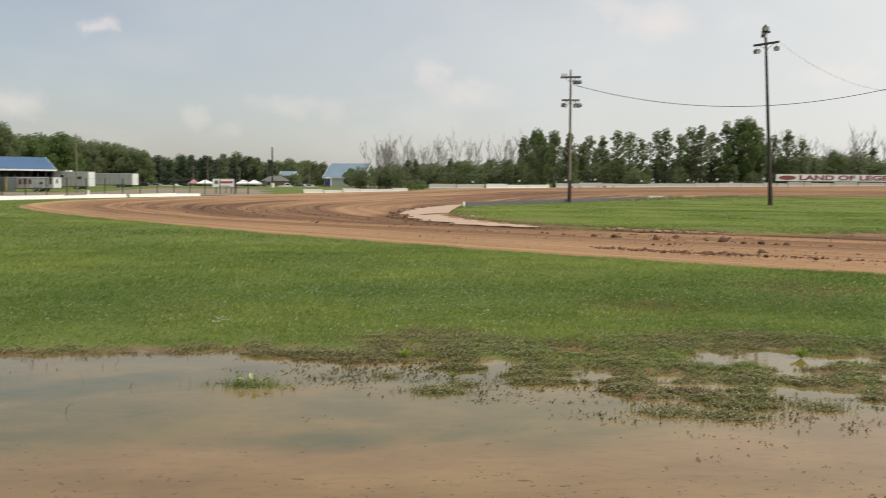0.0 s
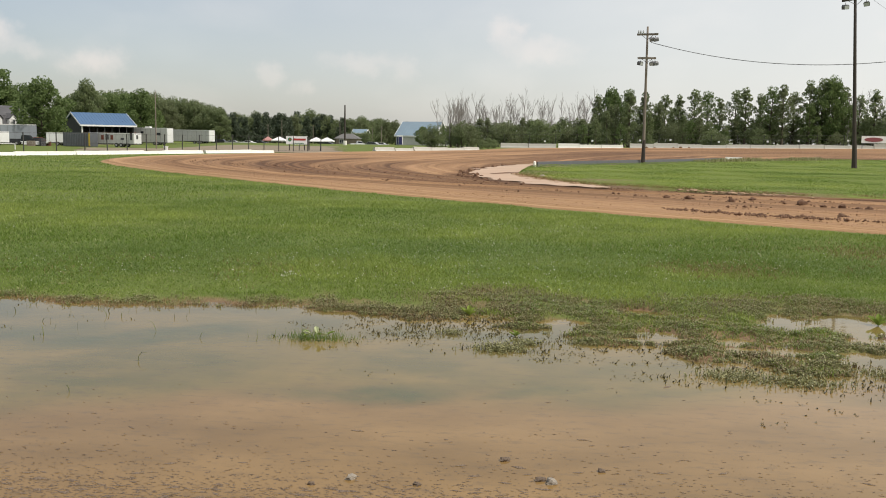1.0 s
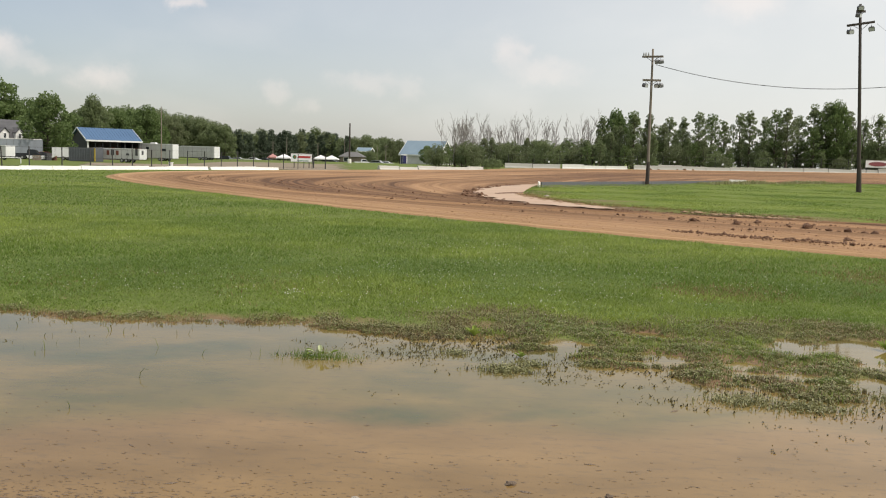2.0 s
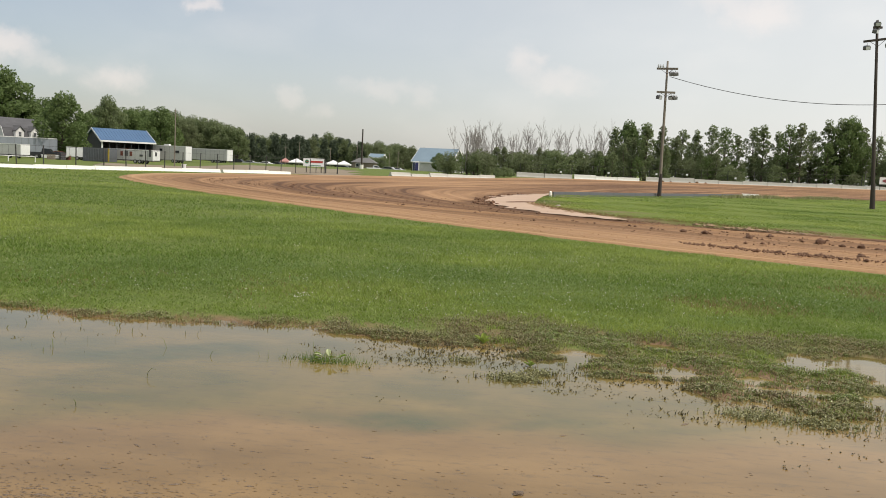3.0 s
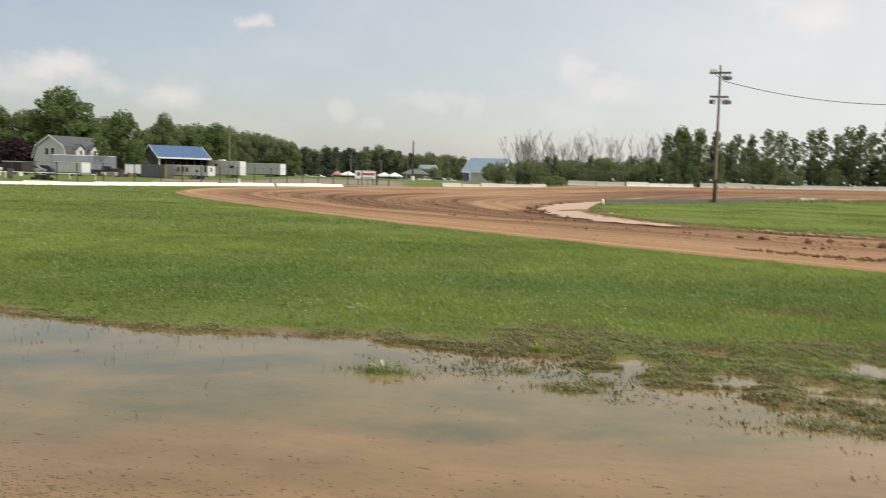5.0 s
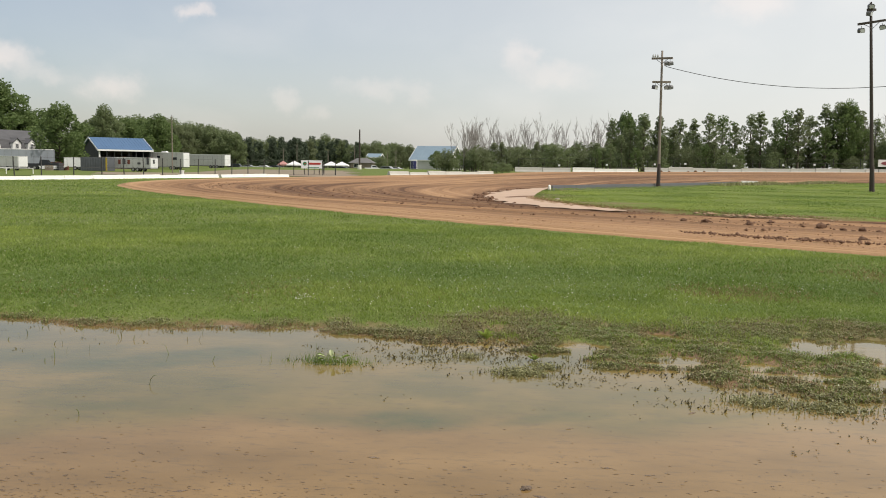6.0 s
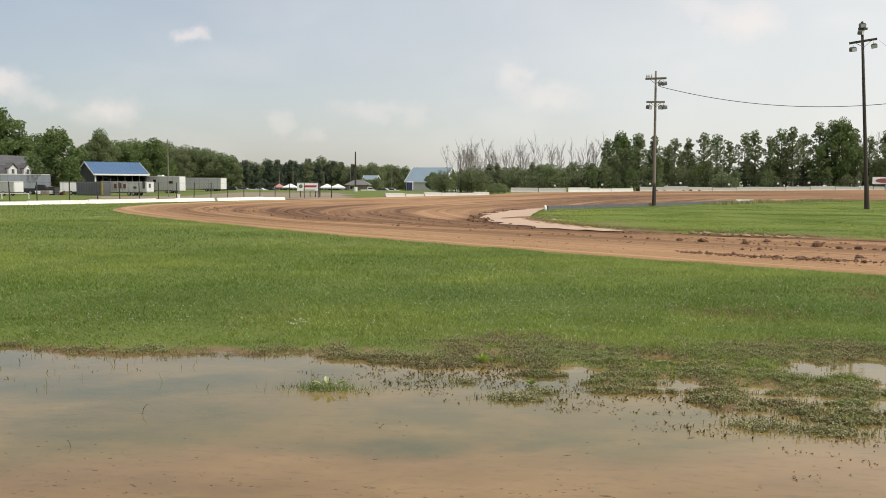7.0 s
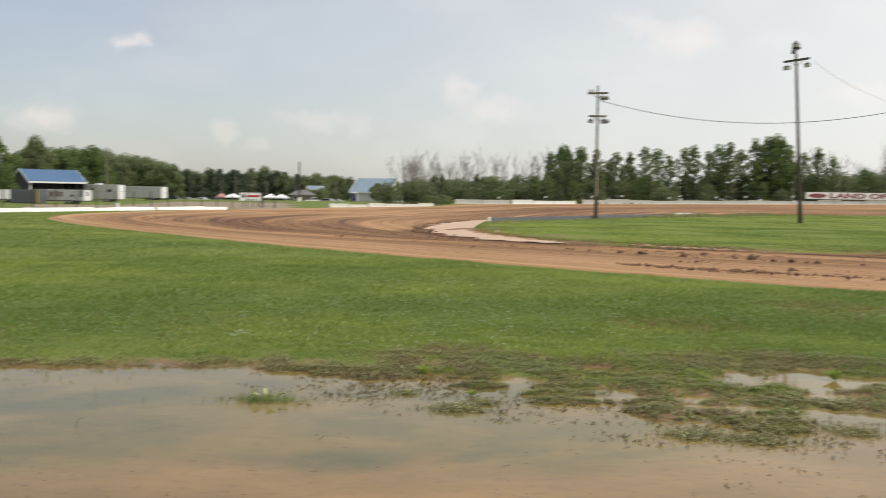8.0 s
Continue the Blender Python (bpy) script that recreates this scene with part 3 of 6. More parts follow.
i, k = np.meshgrid(np.arange(299), np.arange(NI - 1), indexing="ij")
iq = np.stack([i * NI + k, i * NI + k + 1, (i + 1) * NI + k + 1, (i + 1) * NI + k], -1).reshape(-1, 4)[:, ::-1]
me = quick_mesh("infield", np.stack([ix, iy, iz], -1).reshape(-1, 3), iq, 4, M_INFIELD)
bare = np.clip(1.3 - f * 38 + 1.0 * fbm(ix, iy, 0.9, 0.2), 0, 1) * (f < 0.09)
me.attributes.new("mud", "FLOAT", "POINT").data.foreach_set("value", bare.ravel().astype(np.float32))
me.shade_smooth()
tagged(new("infield_lawn", me), "bright green infield lawn with an eroded clay lip", "lawn", kind="structure")

# standing water along the low inner edge of the turn
strip_in = spline([(3.3, 28.9), (2.6, 30.6), (1.9, 32.7), (1.25, 35.2), (0.7, 38), (0.55, 41), (0.65, 45), (0.95, 49), (1.35, 54), (1.9, 58)], 80)[0]
g2 = np.linspace(0, 1, 9)[None, :]
sx = strip_out[:, :1] * (1 - g2) + strip_in[:, :1] * g2 + 0.26 * fbm(np.arange(80), np.zeros(80), 0.9, 0.1)[:, None] * (g2 < 0.2)
sy = strip_out[:, 1:] * (1 - g2) + strip_in[:, 1:] * g2 + 0.3 * fbm(np.arange(80), np.zeros(80), 1.3, 0.6)[:, None] * (g2 < 0.2)
i, k = np.meshgrid(np.arange(79), np.arange(8), indexing="ij")
sq = np.stack([i * 9 + k, i * 9 + k + 1, (i + 1) * 9 + k + 1, (i + 1) * 9 + k], -1).reshape(-1, 4)[:, ::-1]
me = quick_mesh("rain_puddle", np.stack([sx, sy, land(sx, sy) + 0.135], -1).reshape(-1, 3), sq, 4, M_SILT)
tagged(new("rain_puddle", me), "pale strip of standing rainwater beside the infield", "puddle", kind="structure")


# ---- barriers ----
def barrier_run(points, unit, height, foot, top, material, label, group, gap=0.03, sink=0.0, seed=1):
    """Concrete barrier blocks set end to end along a line, each a little out of true."""
    line, total = spline(points, 400)
    s = np.r_[0, np.cumsum(np.hypot(*np.diff(line, axis=0).T))]
    rng = random.Random(seed)
    made = None
    for n in range(int(total / unit)):
        a, b = n * unit, n * unit + unit
        p, q = (np.array([np.interp(t, s, line[:, c]) for c in (0, 1)]) for t in (a, b))
        mid, ang = (p + q) / 2, math.degrees(math.atan2(q[1] - p[1], q[0] - p[0]))
        m = pose(mid[0], mid[1], float(land(*mid)) - sink, rng.uniform(-1.5, 1.5), rng.uniform(-0.7, 0.7), ang + rng.uniform(-1.2, 1.2))
        if made is None:
            w, t = foot / 2, top / 2
            prof = [(-w, 0), (w, 0), (w, 0.12 * height), (t * 1.5, 0.4 * height), (t, 0.97 * height), (t * 0.8, height), (-t * 0.8, height), (-t, 0.97 * height), (-t * 1.5, 0.4 * height), (-w, 0.12 * height)]
            s2 = Shape().prism(prof, -(unit - gap) / 2, (unit - gap) / 2, pose(0, 0, 0, 0, 0, 90))
            made = tagged(part("concrete_barrier", s2, material), label, "barrier", group)
            made.matrix_basis = m
        else:
            copy_thing(made, m @ Matrix.Diagonal((1, 1, rng.uniform(0.74, 1.12), 1)))


barrier_run([(-60, 50.5), (-44, 52.5), (-36.5, 57), (-32, 64), (-29.3, 72), (-27, 78)], 2.4, 0.33, 0.5, 0.2, M_WALLWHITE,
            "low whitewashed concrete barrier block beside the grass", "white barrier along the turn", -0.02, 0.05, 3)
barrier_run([(-27, 78.3), (-25, 82.5), (-22.2, 87.8)], 3.0, 0.32, 0.5, 0.2, M_WALLWHITE,
            "whitewashed concrete barrier block at the track edge", "white barrier at the turn exit", 0.05, 0.05, 4)
barrier_run([(-16.6, 109.5), (-10.5, 121.5), (-4.4, 133.5)], 4.4, 0.52, 0.6, 0.22, M_WALLGREY,
            "bare grey concrete barrier block beside the clay", "grey barrier", 0.10, 0.05, 5)
barrier_run([(-1.6, 152.3), (7.9, 152.6)], 4.7, 0.82, 0.6, 0.24, M_WALLGREY, "weathered light concrete barrier block by the back straight", "back straight barrier", 0.1, 0.05, 6)
barrier_run([(8.0, 151.2), (19.9, 151.8)], 3.6, 0.8, 0.6, 0.24, M_WALLWHITE, "bright white concrete barrier block by the back straight", "white back straight barrier", 0.06, 0.05, 7)
barrier_run([(20, 153), (45, 154), (100, 154), (150, 153)], 4.0, 0.8, 0.6, 0.24, M_WALLGREY, "weathered light concrete barrier block by the back straight", "back straight barrier", 0.06, 0.05, 8)


# ---- light poles and cables ----
def floodlight(parent, m, label="weathered box floodlight with a glass front"):
    lamp = part("floodlight", Shape().prism([(-0.30, -0.24), (0.30, -0.24), (0.34, 0.10), (0.22, 0.26), (-0.22, 0.26), (-0.34, 0.10)], -0.22, 0.26), M_STEEL, parent, label, m @ Matrix.Scale(0.56, 4))
    part("lens", Shape().box((0, 0, 0), (0.52, 0.02, 0.36)), M_LENS, lamp, "", pose(0, -0.235, -0.2))
    part("bracket", Shape().tube([(0, 0, 0.2), (0, 0, 0.5)], 0.03, 6), M_DARKSTEEL, lamp)
    return lamp


def light_pole(name, x, y, height, lean, thick, wood, arms, label, lean_y=0.0):
    z = float(land(x, y)) + (0.10 if x > 0 else 0.0)
    root = thing(name, pose(x, y, z - 0.05, lean_y, lean, 0), label, "light pole")
    zs = [0, 0.5, height * 0.3, height * 0.65, height]
    part("pole", Shape().tube([(0, 0, q) for q in zs], [thick * 1.08, thick, thick * 0.88, thick * 0.74, thick * 0.6], 10), wood, root, smooth=True)
    # darker and thicker over the lowest 1.7 m
    part("base_collar", Shape().tube([(0, 0, 0), (0, 0, 0.25), (0.02, 0, 1.7)], [thick * 1.5, thick * 1.25, thick * 1.04], 10), M_POLE_DARK, root, "dark foot of the pole")
    for at, span, turn, tilt, lamps in arms:
        arm = part("crossarm", Shape().box((0, 0, -0.07), (span, 0.11, 0.14)), wood, root, "", pose(0, -thick * 0.75, at, 0, tilt, turn))
        for lx in (-0.28, 0.28):
            part("brace", Shape().tube([(lx * span, -0.02, -0.06), (0, -0.02, -0.06 - 0.2 * span)], 0.016, 5), M_DARKSTEEL, arm)
        for lx, dz, lturn in lamps:
            floodlight(arm, pose(lx * span, -0.05, dz, 12, 0, lturn))
    return root


pole_1 = light_pole("light_pole", 9.7, 66.35, 9.75, -0.4, 0.118, M_POLE,
                    [(9.2, 1.55, -28, 2, [(0.22, -0.38, -60), (0.42, -0.38, -50)]), (7.53, 1.32, 6, 0, [(-0.36, -0.38, 40), (0.30, -0.38, -45), (0.46, -0.38, -50)])],
                    "grey weathered wooden light pole with two lamp arms on the infield")
for px in (-0.65, -0.5, -0.32):
    part("insulator", Shape().tube([(px, -0.2, 9.2), (px, -0.2, 9.36), (px, -0.2, 9.48)], [0.03, 0.065, 0.03], 6), M_LENS, pole_1)
light_pole("light_pole", 22.2, 59.8, 11.98, -3.6, 0.130, M_POLE_DARK,
                    [(10.75, 1.65, -6, -5, [(-0.40, -0.42, 20), (0.36, -0.42, -15)]), (11.52, 0.64, 20, 0, [(-0.3, -0.25, 30), (-0.1, 0.2, -20)])],
                    "dark creosoted wooden light pole with lamps on the infield")
light_pole("light_pole", -49.3, 68.0, 9.5, -3.4, 0.135, M_POLE_DARK, [(8.9, 0.9, 60, 0, [(-0.5, -0.1, 60)]), (8.0, 0.9, 70, 0, [(-0.5, -0.1, 60)])],
                    "leaning dark wooden light pole behind the white barrier")


def cable(name, a, b, sag, label, r=0.022):
    a, b = Vector(a), Vector(b)
    pts = [a.lerp(b, t) - Vector((0, 0, 4 * sag * t * (1 - t))) for t in (k / 40 for k in range(41))]
    tagged(part(name, Shape().tube(pts, r, 5), M_CABLE), label, "cable")


cable("overhead_cable", (9.88, 66.14, 8.67), (33.52, 57.98, 9.03), 1.95, "thin black overhead cable sagging from the light pole")
cable("guy_wire", (22.51, 59.71, 10.8), (37.15, 59.8, 9.39), 2.35, "thin grey wire running down from the light pole", 0.008)

# the low slate-coloured kerb wall at the far side of the infield
kerb, kl = spline([(1.7, 55.2), (3.6, 58.2), (6, 61.6), (9.1, 66.0), (14, 73.9), (19, 81.8)], 22)
wall = tagged(new("infield_kerb_wall"), "low blue-grey panelled kerb wall edging the infield", "kerb wall")
for p, q in zip(kerb[:-1], kerb[1:]):
    d = float(np.hypot(*(q - p)))
    part("panel", Shape().box((0, 0, 0), (d - 0.03, 0.10, 0.32)), M_SLATE, wall, "", pose((p[0] + q[0]) / 2, (p[1] + q[1]) / 2, 0.0, 0, 0, math.degrees(math.atan2(*(q - p)[::-1]))))
tagged(part("white_end_block", Shape().prism([(-0.12, 0), (0.12, 0), (0.10, 0.30), (-0.05, 0.36)], -0.28, 0.28), M_WALLWHITE), "short white concrete end block of the kerb wall", "block").matrix_basis = pose(1.55, 54.7, 0.02, 0, 0, -30) @ Matrix.Diagonal((0.4, 0.35, 0.95, 1))
tagged(part("white_end_block", Shape().prism([(-0.3, 0), (0.35, 0), (0.2, 0.34), (-0.15, 0.40)], -0.9, 0.9), M_WALLWHITE), "fallen white concrete block in the infield grass", "block").matrix_basis = pose(20.0, 82.3, 0.1, 0, 0, 75) @ Matrix.Diagonal((0.8, 0.8, 0.75, 1))


# ---- trees ----
def tree_meshes(seed, height, spread, bottom, leaves, leaf, material, lobes=26, bark=None, clump=1.0, taper=0.6):
    """Trunk with limbs, and a crown of many small leaf clumps round the limb ends."""
    rng = np.random.default_rng(seed)
    s = Shape()
    r0 = height * 0.017
    bend = rng.uniform(-0.03, 0.03, 2) * height
    trunk = [(bend[0] * t * t, bend[1] * t * t, height * 0.80 * t) for t in (0, 0.08, 0.3, 0.6, 1)]
    s.tube(trunk, [r0 * 1.5, r0, r0 * 0.8, r0 * 0.5, r0 * 0.12], 7)
    ends = []
    for n in range(lobes):
        t = bottom + (1 - bottom) * (n + rng.uniform(0, 1)) / lobes
        a = n * 2.4 + rng.uniform(-0.5, 0.5)
        prof = math.sin(math.pi * min(1, (0.12 + 0.88 * (t - bottom) / (1 - bottom)) ** taper)) ** 0.6
        reach = spread * prof * rng.uniform(0.55, 1.0)
        z0 = height * (t * 0.82)
        base = Vector((bend[0] * t * t, bend[1] * t * t, z0 * 0.9))
        end = Vector((base.x + math.cos(a) * reach, base.y + math.sin(a) * reach, min(height * 0.97, z0 + reach * rng.uniform(0.15, 0.7))))
        mid = base.lerp(end, 0.5) + Vector((0, 0, -0.06 * reach))
        rr2 = r0 * 0.38 * (1.1 - t)
        s.tube([base, mid, end], [rr2 + 0.02, rr2 * 0.7 + 0.015, 0.015], 5)
        ends.append((end, clump * (0.34 * reach + 0.05 * height)))
        ends.append((mid, clump * (0.26 * reach + 0.04 * height)))
    ends.append((Vector((bend[0] * 0.8, bend[1] * 0.8, height * 0.84)), spread * 0.42))
    ends.append((Vector((bend[0] * 0.9, bend[1] * 0.9, height * 0.76)), spread * 0.5))
    trunk_me = s.mesh("trunk", bark or M_BARK, True)
    w = np.array([e[1] ** 2 for e in ends])
    pick = rng.choice(len(ends), leaves, p=w / w.sum())
    c = np.array([tuple(e[0]) for e in ends])[pick]
    rad = np.array([e[1] for e in ends])[pick]
    d = rng.normal(size=(leaves, 3))
    d /= np.linalg.norm(d, axis=1)[:, None]
    c = c + d * (rad * rng.uniform(0.35, 1, leaves) ** 0.6)[:, None] * np.array([1, 1, 0.75])
    c[:, 2] = np.clip(c[:, 2], 0.25, height)
    u = rng.normal(size=(leaves, 3))
    u /= np.linalg.norm(u, axis=1)[:, None]
    v = np.cross(u, rng.normal(size=(leaves, 3)))
    v /= np.linalg.norm(v, axis=1)[:, None]
    sz = leaf * rng.uniform(0.5, 1.3, leaves)[:, None]
    q = np.stack([c - u * sz, c + v * sz, c + u * sz], 1).reshape(-1, 3)
    crown_me = quick_mesh("crown", q, np.arange(leaves * 3).reshape(-1, 3), 3, material)
    return trunk_me, crown_me


def bare_tree_mesh(seed, height):
    rng = random.Random(seed)
    s = Shape()

    def limb(p, d, length, r, depth):
        mid = p + d * length * 0.5 + Vector((rng.uniform(-1, 1), rng.uniform(-1, 1), 0)) * length * 0.05
        end = p + d * length
        s.tube([p, mid, end], [r, r * 0.75, r * 0.4], 5)
        if depth == 0:
            return
        for _ in range(rng.randint(7, 10) if depth == 3 else rng.randint(4, 6) if depth == 2 else 4):
            t = rng.uniform(0.3, 1.0)
            nd = (d + Vector((rng.uniform(-1, 1), rng.uniform(-1, 1), rng.uniform(0.1, 0.8))) * 0.7).normalized()
            limb(p.lerp(end, t), nd, length * rng.uniform(0.2, 0.42), r * 0.55, depth - 1)

    limb(Vector((0, 0, -0.2)), Vector((rng.uniform(-0.06, 0.06), rng.uniform(-0.06, 0.06), 1)).normalized(), height * 0.78, height * 0.0056, 3)
    return s.mesh("bare_branches", M_DEAD)


def plant(name, meshes, x, y, scale, turn, label, category, group="", squash=1.0):
    root = thing(name, pose(x, y, float(land(x, y)) - 0.1, 0, 0, turn) @ Matrix.Diagonal((scale * squash, scale * squash, scale, 1)), label, category, group)
    part("trunk", meshes[0], None, root)
    part("crown", meshes[1], None, root)
    return root


def polar(az_deg, r):
    return r * math.sin(radians(az_deg)), r * math.cos(radians(az_deg))


TALL = [tree_meshes(20 + k, 12, 1.6 + 0.45 * (k % 3), 0.16, 2400, 0.19, (M_LEAF, M_LEAF, M_LEAF_LIGHT, M_LEAF_DUSK, M_LEAF)[k], 24, None, 0.55, 1.0) for k in range(5)]
ROUND = [tree_meshes(40 + k, 12, 5.0, 0.10, 9000, 0.26, M_LEAF if k == 3 else M_LEAF_LIGHT, 40, None, 0.66) for k in range(4)]
BUSH = [tree_meshes(60 + k, 6, 3.0, 0.03, 3000, 0.17, (M_LEAF_DUSK, M_LEAF, M_LEAF_DUSK)[k], 15, None, 1.35) for k in range(3)]
FAR = [tree_meshes(70 + k, 15, 5.5, 0.05, 4600, 0.34, (M_LEAF, M_LEAF_DUSK, M_LEAF)[k], 34, None, 0.7) for k in range(3)]
PINE = [tree_meshes(80 + k, 14, 3.0, 0.06, 3600, 0.38, M_PINE, 40, None, 0.75, 0.35) for k in range(2)]
BARE = [bare_tree_mesh(90 + k, 11) for k in range(7)]
PURPLE = tree_meshes(99, 7, 4.2, 0.08, 4200, 0.3, M_PURPLE, 30)
rng = random.Random(11)

# the belt behind the back straight: tall leafy trees, undergrowth, and dead standing trees
ROW = [(5.4, 11.6), (6.3, 12.4), (7.3, 12.5), (8.3, 11), (9.5, 10.6), (10.3, 10.3), (11.2, 11.2), (12.0, 11.2), (12.7, 10), (13.6, 11.4), (14.2, 11.6), (15.0, 10.5), (15.6, 11.6), (16.3, 12.0),
       (16.9, 10.8), (17.7, 13.0), (18.4, 14.2), (19.0, 13.6), (19.6, 12.0), (20.4, 10.2), (21.2, 10.9), (22.0, 9.0)]
for n, (a, h) in enumerate(ROW):
    x, y = polar(a, rng.uniform(176, 188))
    wide = a < 8 or 18.2 < a < 19.2
    k = ROUND if wide and n % 2 else TALL
    plant("poplar_tree", k[n % len(k)], x, y, (1.02 if wide else 1.1) * h / 12, rng.uniform(0, 360), "tall leafy poplar tree in a dense row", "tree", "trees behind the back straight", 0.62 if k is ROUND else 1.0)
for n in range(18):
    a = rng.uniform(5.6, 22.5) if n > 6 else rng.uniform(5.6, 9)
    y = rng.uniform(168, 190)
    x = y * math.tan(radians(a))
    h = float(np.interp(a, [q[0] for q in ROW], [q[1] for q in ROW])) * rng.uniform(0.62, 0.98)
    plant("poplar_tree", TALL[n % 5], x, y, h / 12, rng.uniform(0, 360), "slender leafy poplar tree in a dense row", "tree", "trees behind the back straight", rng.uniform(0.75, 1.1))
for n in range(84):
    a = -5.2 + 36.5 * (n + rng.uniform(0, 0.8)) / 84
    y = rng.uniform(164, 181)
    x = y * math.tan(radians(a))
    h = 5.4 * rng.uniform(0.7, 1.15) * (0.75 if a < -3.6 else 1 if a < 5.5 else rng.uniform(0.45, 0.95))
    plant("shrub", BUSH[n % 3] if n % 5 < 2 else TALL[n % 5], x, y, h / (6 if n % 5 < 2 else 10), rng.uniform(0, 360), "dense dark green shrub in the undergrowth", "shrub", "undergrowth behind the back straight", 1.15)
for n in range(70):
    a = -5.0 + 26.0 * (n + rng.uniform(0, 0.9)) / 70
    y = rng.uniform(172, 192)
    plant("shrub", TALL[n % 5], y * math.tan(radians(a)), y, rng.uniform(4.0, 6.2) / 11 * (0.8 if a < -3 else 1), rng.uniform(0, 360), "straggling green brush in a continuous thicket", "shrub", "undergrowth behind the back straight", rng.uniform(1.5, 2.1))
for n in range(46):
    a = 20.6 + 11.5 * (n + rng.uniform(0, 0.8)) / 46
    y = rng.uniform(166, 184)
    h = rng.uniform(3.8, 7.4)
    plant("shrub", BUSH[n % 3] if n % 4 else TALL[n % 5], y * math.tan(radians(a)), y, h / (6 if n % 4 else 10), rng.uniform(0, 360), "dense dark green shrub in the undergrowth", "shrub", "undergrowth behind the back straight", 1.2)
for n in range(140):
    a = rng.choice((rng.uniform(-5, 6), rng.gauss(-2.7, 0.6), rng.uniform(-1, 5.4), rng.uniform(-5, 5.5), rng.uniform(6, 21), rng.uniform(20.8, 31), rng.uniform(20.8, 31)))
    x, y = polar(a, rng.uniform(178, 200))
    h = rng.uniform(7.2, 10.6) if a < 21 else rng.uniform(8, 11)
    ob = tagged(part("dead_tree", BARE[n % 7], None), "bare grey dead tree standing in the undergrowth", "tree", "dead trees")
    ob.matrix_basis = pose(x, y, float(land(x, y)), 0, 0, rng.uniform(0, 360)) @ Matrix.Scale(h / 11, 4)

# garden trees round the houses
GARDEN = [(-38.6, 215, 13.5, 1.1), (-36.4, 235, 13.2, 1.0), (-34.9, 240, 14.0, 1.0), (-33.3, 245, 13.5, 1.0), (-31.5, 235, 18.3, 0.95), (-28.18, 188, 11.6, 0.84), (-30.0, 240, 12.5, 0.9),
          (-25.7, 250, 14.5, 0.62), (-22.7, 225, 11.6, 0.85), (-27.0, 260, 10.5, 1.0), (-24.4, 260, 12, 0.9), (-37.5, 228, 13, 1.1), (-35.6, 250, 14, 1.1), (-32.6, 252, 13.5, 1.1), (-29.2, 250, 13, 1.1), (-26.3, 268, 12, 1.1), (-23.5, 275, 12.5, 1.1), (-41, 210, 13, 1.0), (-44, 205, 14, 1.0)]
for n, (a, r, h, w) in enumerate(GARDEN):
    plant("shade_tree", ROUND[n % 4], *polar(a, r), 1.16 * h / 12, n * 77, "broad leafy green shade tree near the houses", "tree", "shade trees", w * 1.12)
plant("shade_tree", ROUND[1], *polar(-5.55, 212), 0.40, 40, "small round leafy tree before the blue-roofed barn", "tree")
plant("purple_plum_tree", PURPLE, *polar(-33.9, 205), 1.05, 20, "round dark purple-leaved plum tree beside the house", "tree")
for a, r, h in ((-9.95, 300, 5.0), (-9.5, 302, 4.6), (-9.1, 300, 5.2), (-1.75, 141, 1.7), (-1.35, 142, 1.9), (-1.0, 144, 1.6), (-4.3, 131, 0.9)):
    plant("shrub", BUSH[1], *polar(a, r), h / 6, a * 100, "low straggling green shrub on rough ground", "shrub", "scattered shrubs", 1.0)
# far woods on the rising ground
for n in range(120):
    a = -26 + 23 * (n + rng.uniform(0, 1)) / 120
    r = rng.uniform(330, 430)
    top = np.interp(a, (-26, -21, -18.7, -16.9, -14.4, -12.6, -10, -8.6, -6.7, -3), (2.3, 2.15, 1.7, 1.3, 1.45, 1.55, 1.2, 1.25, 0.95, 0.8))
    h = (1.6 + 1.2 + r * math.tan(radians(top))) * rng.uniform(0.95, 1.18)
    pine = -18 < a < -10.4 and rng.random() < 0.62
    kind = PINE[n % 2] if pine else FAR[n % 3]
    x, y = polar(a, r)
    plant("pine_tree" if pine else "woodland_tree", kind, x, y, h / (14 if pine else 15), rng.uniform(0, 360),
          "dark pine tree in a distant wood" if pine else "leafy tree in a distant wood", "tree", "distant pines" if pine else "distant woodland")


# ---- buildings, trailers and vehicles beyond the fence ----
M_SIDING = weathered("white_siding", (0.62, 0.63, 0.63), (0.52, 0.53, 0.53), 0.6, 0.4, 5, 0.2, 0.0, (0.3, 0.3, 6))
M_TRIM = weathered("white_trim", (0.80, 0.80, 0.79), (0.70, 0.70, 0.69), 0.5, 1, 8, 0.05)
M_SHINGLE = weathered("grey_shingle", (0.115, 0.115, 0.12), (0.075, 0.075, 0.08), 0.9, 0.5, 6, 0.5, 0.0, (1, 1, 4))
M_BROWNROOF = weathered("brown_shingle", (0.175, 0.172, 0.168), (0.12, 0.118, 0.115), 0.9, 0.5, 6, 0.5)
M_BLUEROOF = weathered("blue_metal_roof", (0.085, 0.165, 0.29), (0.068, 0.135, 0.245), 0.45, 0.3, 4, 0.05, 0.1)
M_PALEBLUE = weathered("faded_blue_roof", (0.23, 0.31, 0.37), (0.18, 0.25, 0.31), 0.5, 0.2, 3, 0.05)
M_DARKWALL = weathered("dark_grey_boards", (0.085, 0.085, 0.09), (0.055, 0.055, 0.06), 0.8, 0.5, 7, 0.3, 0.0, (4, 4, 0.5))
M_TAN = weathered("tan_boards", (0.24, 0.20, 0.16), (0.17, 0.14, 0.11), 0.8, 0.5, 7, 0.3, 0.0, (4, 4, 0.5))
